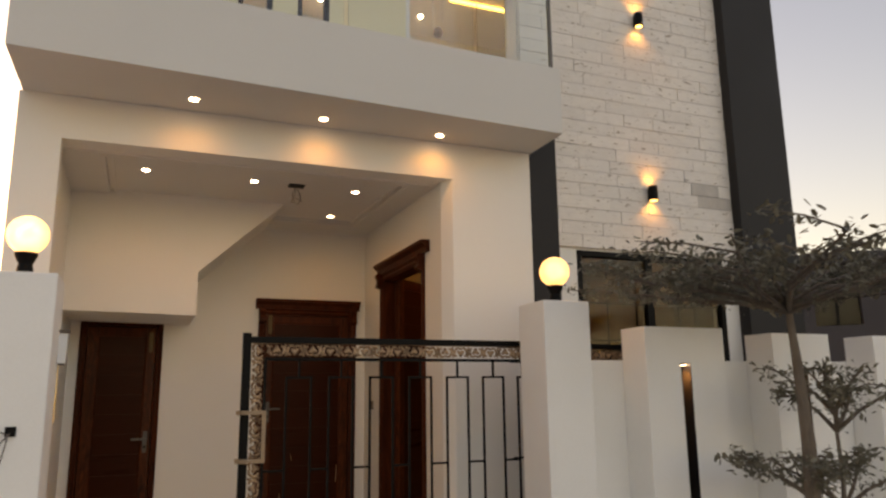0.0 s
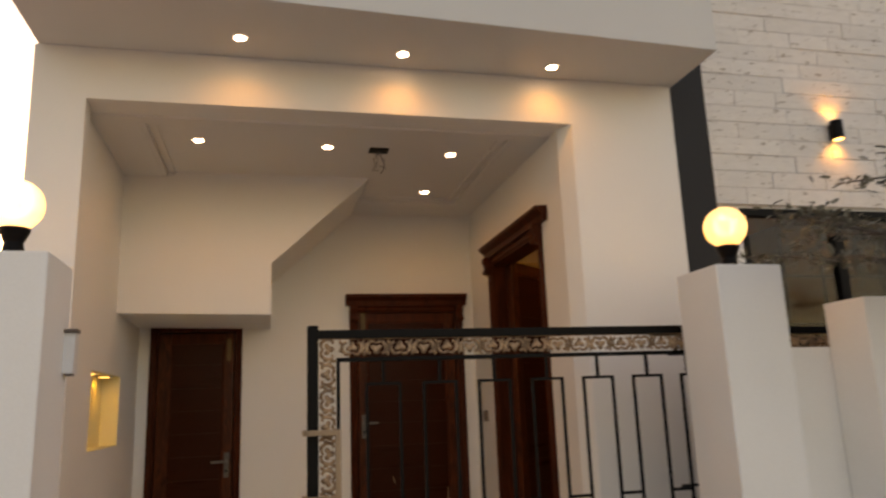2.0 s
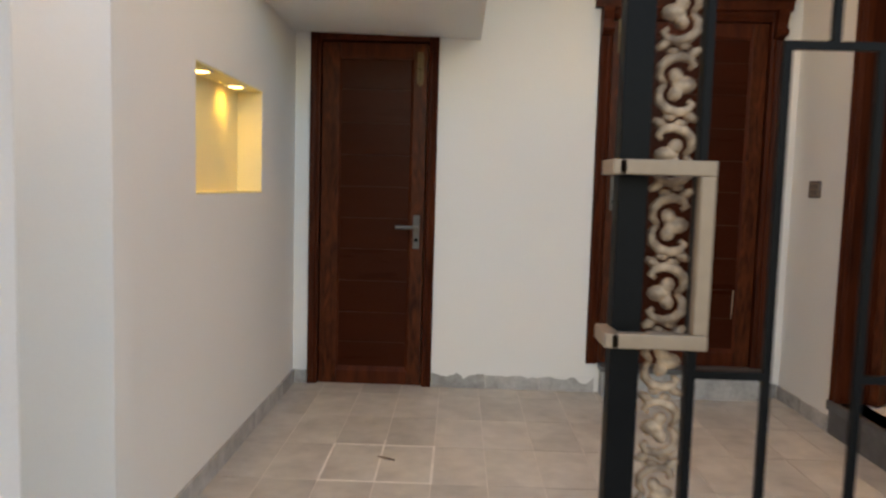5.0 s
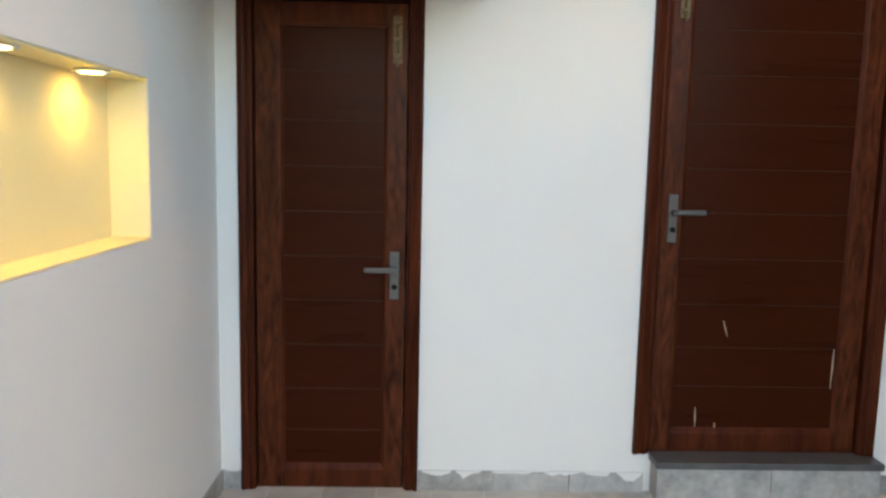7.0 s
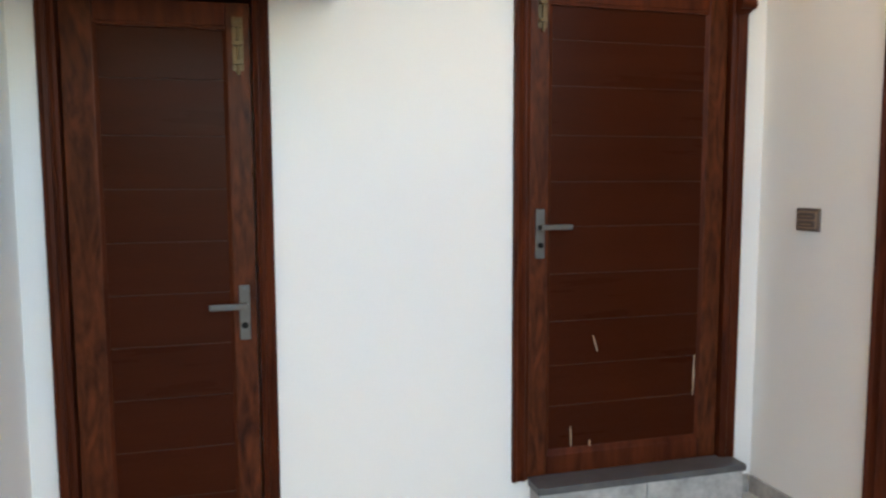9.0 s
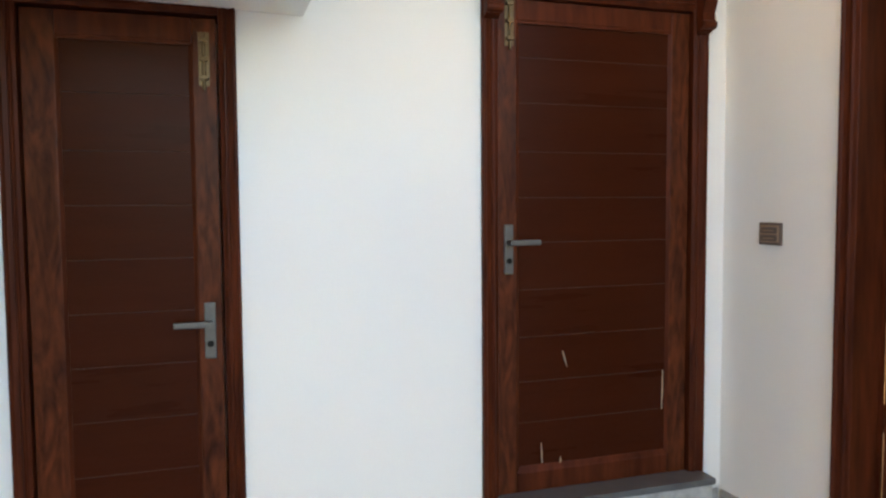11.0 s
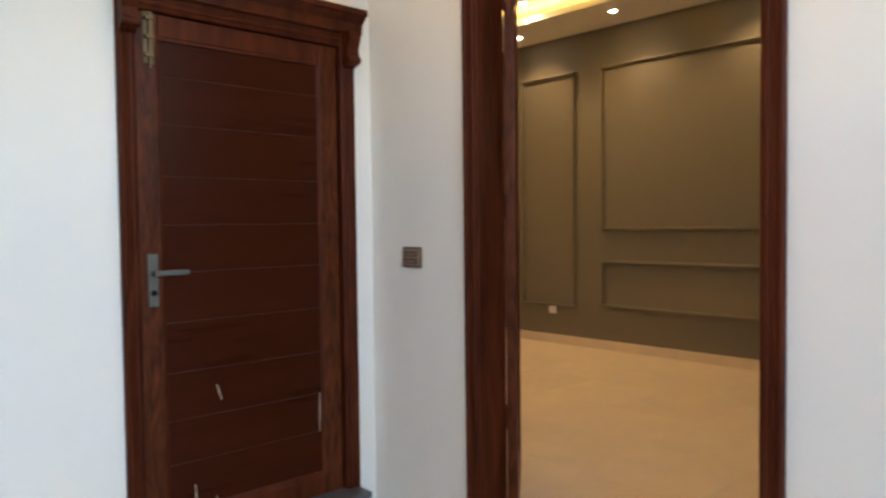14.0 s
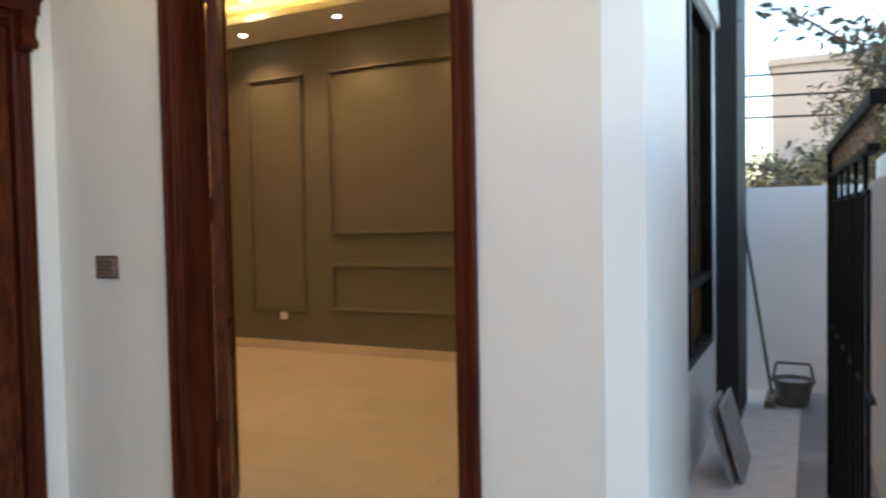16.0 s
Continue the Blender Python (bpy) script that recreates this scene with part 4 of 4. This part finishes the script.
# ---- trees ----
def tree(at, height, seed, tiers, lean=0.0, leaf=0.034, count=2600, sway=0.0, girth=0.062, green=LEAF, rise=1.0, fluff=1.0):
    rnd = random.Random(seed)
    g = thing("tree", "young tree with flat tiers of small dusty leaves", "tree", at, "street trees")
    b = bmesh.new()
    trunk = [(lean * k * height * 0.25 + sway * math.sin(k * 1.3), 0.02 * math.sin(k * 2), height * k / 4) for k in range(5)]
    tube(b, trunk, girth, 10, [1.0, 0.85, 0.7, 0.5, 0.25])
    tips = []
    for z, r in tiers:
        n = 8 if r > 0.7 else 4
        for i in range(n):
            a = 2 * math.pi * (i + rnd.random() * 0.7) / n
            q = r * (0.6 + 0.5 * rnd.random())
            k = min(3.999, z / height * 4)
            f = k - int(k)
            base = Vector(trunk[int(k)]).lerp(Vector(trunk[int(k) + 1]), f)
            p = [base, base + Vector((math.cos(a) * q * 0.3, math.sin(a) * q * 0.3, 0.15 * rise)), base + Vector((math.cos(a + 0.15) * q * 0.7, math.sin(a + 0.15) * q * 0.7, (0.25 + 0.06 * rnd.random()) * rise)), base + Vector((math.cos(a + 0.2) * q, math.sin(a + 0.2) * q, (0.26 + 0.16 * rnd.random()) * rise))]
            tube(b, p, 0.018, 6, [1, 0.7, 0.45, 0.2])
            tips.append(p)
            for j in range(3):
                s = p[1 + j % 2].lerp(p[2 + j % 2], rnd.random())
                c = a + rnd.choice((-1, 1)) * (0.5 + 0.5 * rnd.random())
                e = s + Vector((math.cos(c), math.sin(c), 0.15)) * q * 0.4
                tube(b, [s, s.lerp(e, 0.5) + Vector((0, 0, 0.02)), e], 0.008, 5, [1, 0.7, 0.3])
                tips.append([s, s.lerp(e, 0.4), s.lerp(e, 0.7), e])
    part("trunk", b, BARK, g)
    vs, fs = [], []
    for i in range(count):
        p = rnd.choice(tips)
        k = rnd.random() ** 0.6 * 2.999
        c = p[int(k)].lerp(p[int(k) + 1], k - int(k)) + Vector((rnd.gauss(0, 0.045 * fluff), rnd.gauss(0, 0.045 * fluff), rnd.gauss(0.0, 0.030 * fluff)))
        m = Euler((rnd.gauss(0, 0.6), rnd.gauss(0, 0.6), rnd.random() * 6.3)).to_matrix()
        s = leaf * (0.6 + 0.7 * rnd.random())
        o = len(vs)
        for x, y, z in ((-1, 0, 0), (-0.2, 0.42, 0.1), (0.7, 0.34, 0.08), (1, 0, -0.05), (0.7, -0.34, 0.08), (-0.2, -0.42, 0.1)):
            vs.append(c + m @ Vector((x * s, y * s, z * s)))
        fs += [(o, o + 1, o + 2, o + 3), (o, o + 3, o + 4, o + 5)]
    d = bpy.data.meshes.new("crown")
    d.from_pydata(vs, [], fs)
    d.materials.append(green)
    c = new("crown", d)
    c.parent = g
    tagged(c, "crown of small dusty leaves", kind="stuff")
    return g


tree((4.66, 3.9, -0.03), 2.1, 3, [(1.92, 1.35), (1.95, 1.25), (1.98, 0.9), (2.0, 0.6), (0.70, 0.5)], lean=-0.03, count=7000, leaf=0.026, girth=0.064, rise=0.72)
tree((5.02, 4.0, -0.03), 1.6, 21, [(1.12, 0.5), (1.24, 0.35), (0.60, 0.5)], count=1300, leaf=0.025, girth=0.022, rise=0.9)
tree((11.4, 4.3, -0.03), 3.7, 8, [(1.4, 1.2), (1.75, 1.05), (2.1, 0.85), (2.45, 0.62), (2.8, 0.55), (3.2, 0.45)], leaf=0.046, count=12000, green=LEAF2, fluff=4.5)
tree((12.6, 5.6, -0.03), 2.2, 11, [(1.0, 0.9), (1.3, 1.0), (1.6, 0.9), (1.9, 0.6)], leaf=0.05, count=5000, green=LEAF2, fluff=3.0)


# ---- neighbouring buildings ----
def house(at, size, mat, label, rows, cols, turn=0, top=0):
    g = thing("house", label, "house", at, "neighbouring houses", turn=turn)
    w, d, h = size
    b = bmesh.new()
    ww, hh = w / cols * 0.45, h / rows * 0.45
    holes = []
    us, vs = {0.0, w}, {0.0, h}
    for i in range(cols):
        for j in range(rows - top):
            u, v = w * (i + 0.5) / cols, h * (j + 0.55) / rows
            holes.append((u - ww / 2, u + ww / 2, v - hh / 2, v + hh / 2))
            us |= {u - ww / 2, u + ww / 2}
            vs |= {v - hh / 2, v + hh / 2}
    for u0, u1, v0, v1 in wall_grid(sorted(us), sorted(vs), holes):
        box(b, u0, u1, 0, 0.25, v0, v1)
    bmesh.ops.remove_doubles(b, verts=b.verts[:], dist=1e-4)
    part("wall", b, mat, g)
    part("rear_wall", bx(0, w, 0.251, d, 0, h), mat, g)
    part("roof", bx(-0.15, w + 0.15, -0.15, d + 0.1, h, h + 0.25, 0.02), mat, g)
    for u0, u1, v0, v1 in holes:
        p = part("window", bx(u0, u1, 0.16, 0.2, v0, v1), TINT, g)
        part("frame", bx(u0 + ww * 0.47, u0 + ww * 0.53, 0.13, 0.16, v0, v1), BLACK, p)
    return g


HB = material("beige_render", (0.36, 0.345, 0.32), 0.8, var=0.06, scale=1, fine=30, bump=0.1)
HD = material("dark_render", (0.06, 0.055, 0.06), 0.8, var=0.1, scale=1, fine=30, bump=0.1)
HR = material("red_brick_render", (0.30, 0.08, 0.05), 0.8, var=0.15, scale=2, fine=30, bump=0.2)
house((15.0, 13.5, -0.03), (9, 8, 4.4), HD, "dark grey two storey house down the street", 2, 4, turn=-40)
house((30.0, 6.6, -0.03), (9, 9, 6.85), HB, "plain beige flat roofed house in the distance", 2, 3, turn=-90, top=1)
house((9.6, 6.62, -0.03), (2.2, 2, 1.42), HR, "low red brick hut down the street", 1, 2, turn=-40)
g = thing("street_lamp", "thin grey street lamp with a lit head", "street lamp", (20.0, 8.4, -0.03))
b = bmesh.new()
tube(b, [(0, 0, 0), (0, 0, 3.0), (-0.08, 0, 4.0), (-0.6, 0, 4.28)], 0.05, 8, [1.2, 1, 0.8, 0.6])
part("pole", b, STEEL, g)
part("head", bx(-1.0, -0.6, -0.09, 0.09, 4.22, 4.33, 0.02), STEEL, g)
part("lens", bx(-0.95, -0.65, -0.07, 0.07, 4.20, 4.219), SPOTG, g, "lit lens")
for yy in (-6, 14):
    b = bmesh.new()
    tube(b, [(13.9, yy, -0.1), (13.9, yy, 4.4)], 0.08, 8, [1.1, 0.8])
    tagged(part("utility_pole", b, STEEL), "plain grey utility pole carrying cables", "pole", "utility poles")
for k in range(3):
    b = bmesh.new()
    tube(b, [(13.9, -6, 3.3 + 0.35 * k), (14.2, 4, 3.0 + 0.35 * k), (13.9, 14, 3.35 + 0.35 * k)], 0.018, 5)
    tagged(part("overhead_cable", b, BLACK), "black overhead cable across the street", "cable", "street cables")

# ---- pieces: stone courses, floor tiles, skirting ----
TW = bpy.data.objects["tower_wall"]
rnd = random.Random(5)
z = W[3] + 0.02
row = 0
while z < 8.1:
    hh = 0.126
    x = XT + 0.02
    first = True
    while x < 6.115:
        ln = rnd.choice((0.35, 0.45, 0.6, 0.7)) * (0.55 if first and row % 2 else 1)
        first = False
        e = min(x + ln, 6.118)
        if 6.118 - e < 0.12:
            e = 6.118
        if e - x > 0.05 and not (z < 4.06 and x < 4.0 and e < 4.02):
            xx = max(x, 4.0) if z < 4.06 else x
            p = rnd.random() * 0.007
            mat = STONE2 if (5.55 < (xx + e) / 2 < 6.1 and 3.1 < z < 3.55 and rnd.random() < 0.55) else STONE
            s = part("stone", bx(xx + 0.0014, e - 0.0014, YS - 0.012 - p, YS + 0.010, z + 0.0014, z + hh - 0.0014, 0.003), mat, TW)
        x = e
    z += hh
    row += 1
b = bx(XT, 6.12, YS + 0.003, YS + 0.011, W[3] + 0.01, 8.15)
part("joint_bed", b, MORTAR, TW)

PF = bpy.data.objects["porch_floor"]
TX, TY = 0.235, 0.43
TILE = mesh(bx(0.0022, TX - 0.0022, 0.0022, TY - 0.0022, -0.0014, 0.0, 0.0), "tile", FLOORT)
TILE2 = mesh(bx(0.0022, TX - 0.0022, 0.0022, TY - 0.0022, -0.0014, 0.0, 0.0), "lane_tile", LANE)
for i in range(-2, 32):
    for j in range(-5, 4):
        x, y = 0.065 + (i - 1) * TX, 6.69 + j * TY
        if (x > XR - 0.01 and y > YF - 0.4) or x > 7.3 or y > YB - 0.05 or x < -0.5:
            continue
        t = new("tile", TILE if x < 3.3 else TILE2)
        t.parent = PF
        t.matrix_basis = pose(x, y, 0.0004 + 0.0006 * rnd.random())
cover = thing("inspection_cover", "tiled floor inspection cover outlined in pale grout", "floor cover", (0.30, 6.69, 0.0), kind="structure")
for q in ((-0.006, 0.476, -0.006, 0.006), (-0.006, 0.476, 0.424, 0.436), (-0.006, 0.006, 0.007, 0.423), (0.464, 0.476, 0.007, 0.423), (0.229, 0.239, 0.007, 0.50)):
    part("joint", bx(*q, 0.0016, 0.0026), PALEJ, cover)
b = bmesh.new()
tube(b, [(0.22, 0.28, 0.004), (0.27, 0.25, 0.006), (0.30, 0.24, 0.004)], 0.005, 6, [0.6, 1.2, 0.7])
part("lifting_ring", b, PLASTIC, cover)

RF = bpy.data.objects["room_floor"]
RT = mesh(bx(0.0004, 0.5996, 0.0004, 0.5996, -0.005, 0.0, 0.0), "room_tile", ROOMF)
for i in range(6):
    for j in range(7):
        t = new("tile", RT)
        t.parent = RF
        t.matrix_basis = pose(3.03 + i * 0.6, 6.34 + j * 0.6, RZ)


def skirting(a, c, fixed, axis, out, h=0.085):
    n = max(1, round((c - a) / 0.3))
    g = thing("skirting", "grey tile skirting along the porch wall with rough edges", "skirting", kind="structure")
    for i in range(n):
        u0, u1 = a + (c - a) * i / n + 0.0015, a + (c - a) * (i + 1) / n - 0.0015
        hh = h + 0.006 * (rnd.random() - 0.5)
        if axis == "x":
            part("tile", bx(u0, u1, fixed - 0.012, fixed, 0.0, hh, 0.002), SKIRT, g)
        else:
            part("tile", bx(min(fixed, fixed + out), max(fixed, fixed + out), u0, u1, 0.0, hh, 0.002), SKIRT, g)


skirting(XL, D1[0] - 0.003, YB, "x", 0)
skirting(D1[1] + 0.003, D2[0] + 0.055, YB, "x", 0)
skirting(D2[1] + 0.035, XR - 0.013, YB, "x", 0)
skirting(YF + 0.125, YB - 0.013, XL, "y", 0.012)
skirting(D3[1] + 0.025, YB - 0.013, XR, "y", -0.012)
skirting(5.86, D3[0] - 0.025, XR, "y", -0.012)


def smear(x0, x1, low, seed):
    """A thin ragged drip of white plaster along the top of the back wall's skirting."""
    r = random.Random(seed)
    n = max(5, round((x1 - x0) / 0.011))
    drop = 0.0
    lower = []
    for i in range(n + 1):
        drop = min(1.0, max(0.08, drop + r.gauss(0, 0.28)))
        lower.append((x0 + (x1 - x0) * i / n, 0.0855 - 0.6 * low * drop * min(1, 3 * i / n, 3 * (n - i) / n)))
    upper = [(x, 0.092 + 0.004 * r.random()) for x, z in reversed(lower)]
    g = part("plaster_smear", prism(bmesh.new(), lower + upper, YB - 0.0145, YB - 0.0118), PAINT)
    tagged(g, "white plaster splash along the grey skirting", "plaster", "plaster splashes", "structure")


for k, (xa, xb, low) in enumerate(((0.73, 0.86, 0.025), (0.88, 0.99, 0.055), (1.04, 1.21, 0.022), (1.27, 1.42, 0.03), (1.45, 1.56, 0.05), (1.59, 1.70, 0.07), (-0.12, -0.06, 0.06))):
    smear(xa, xb, low, 40 + k)
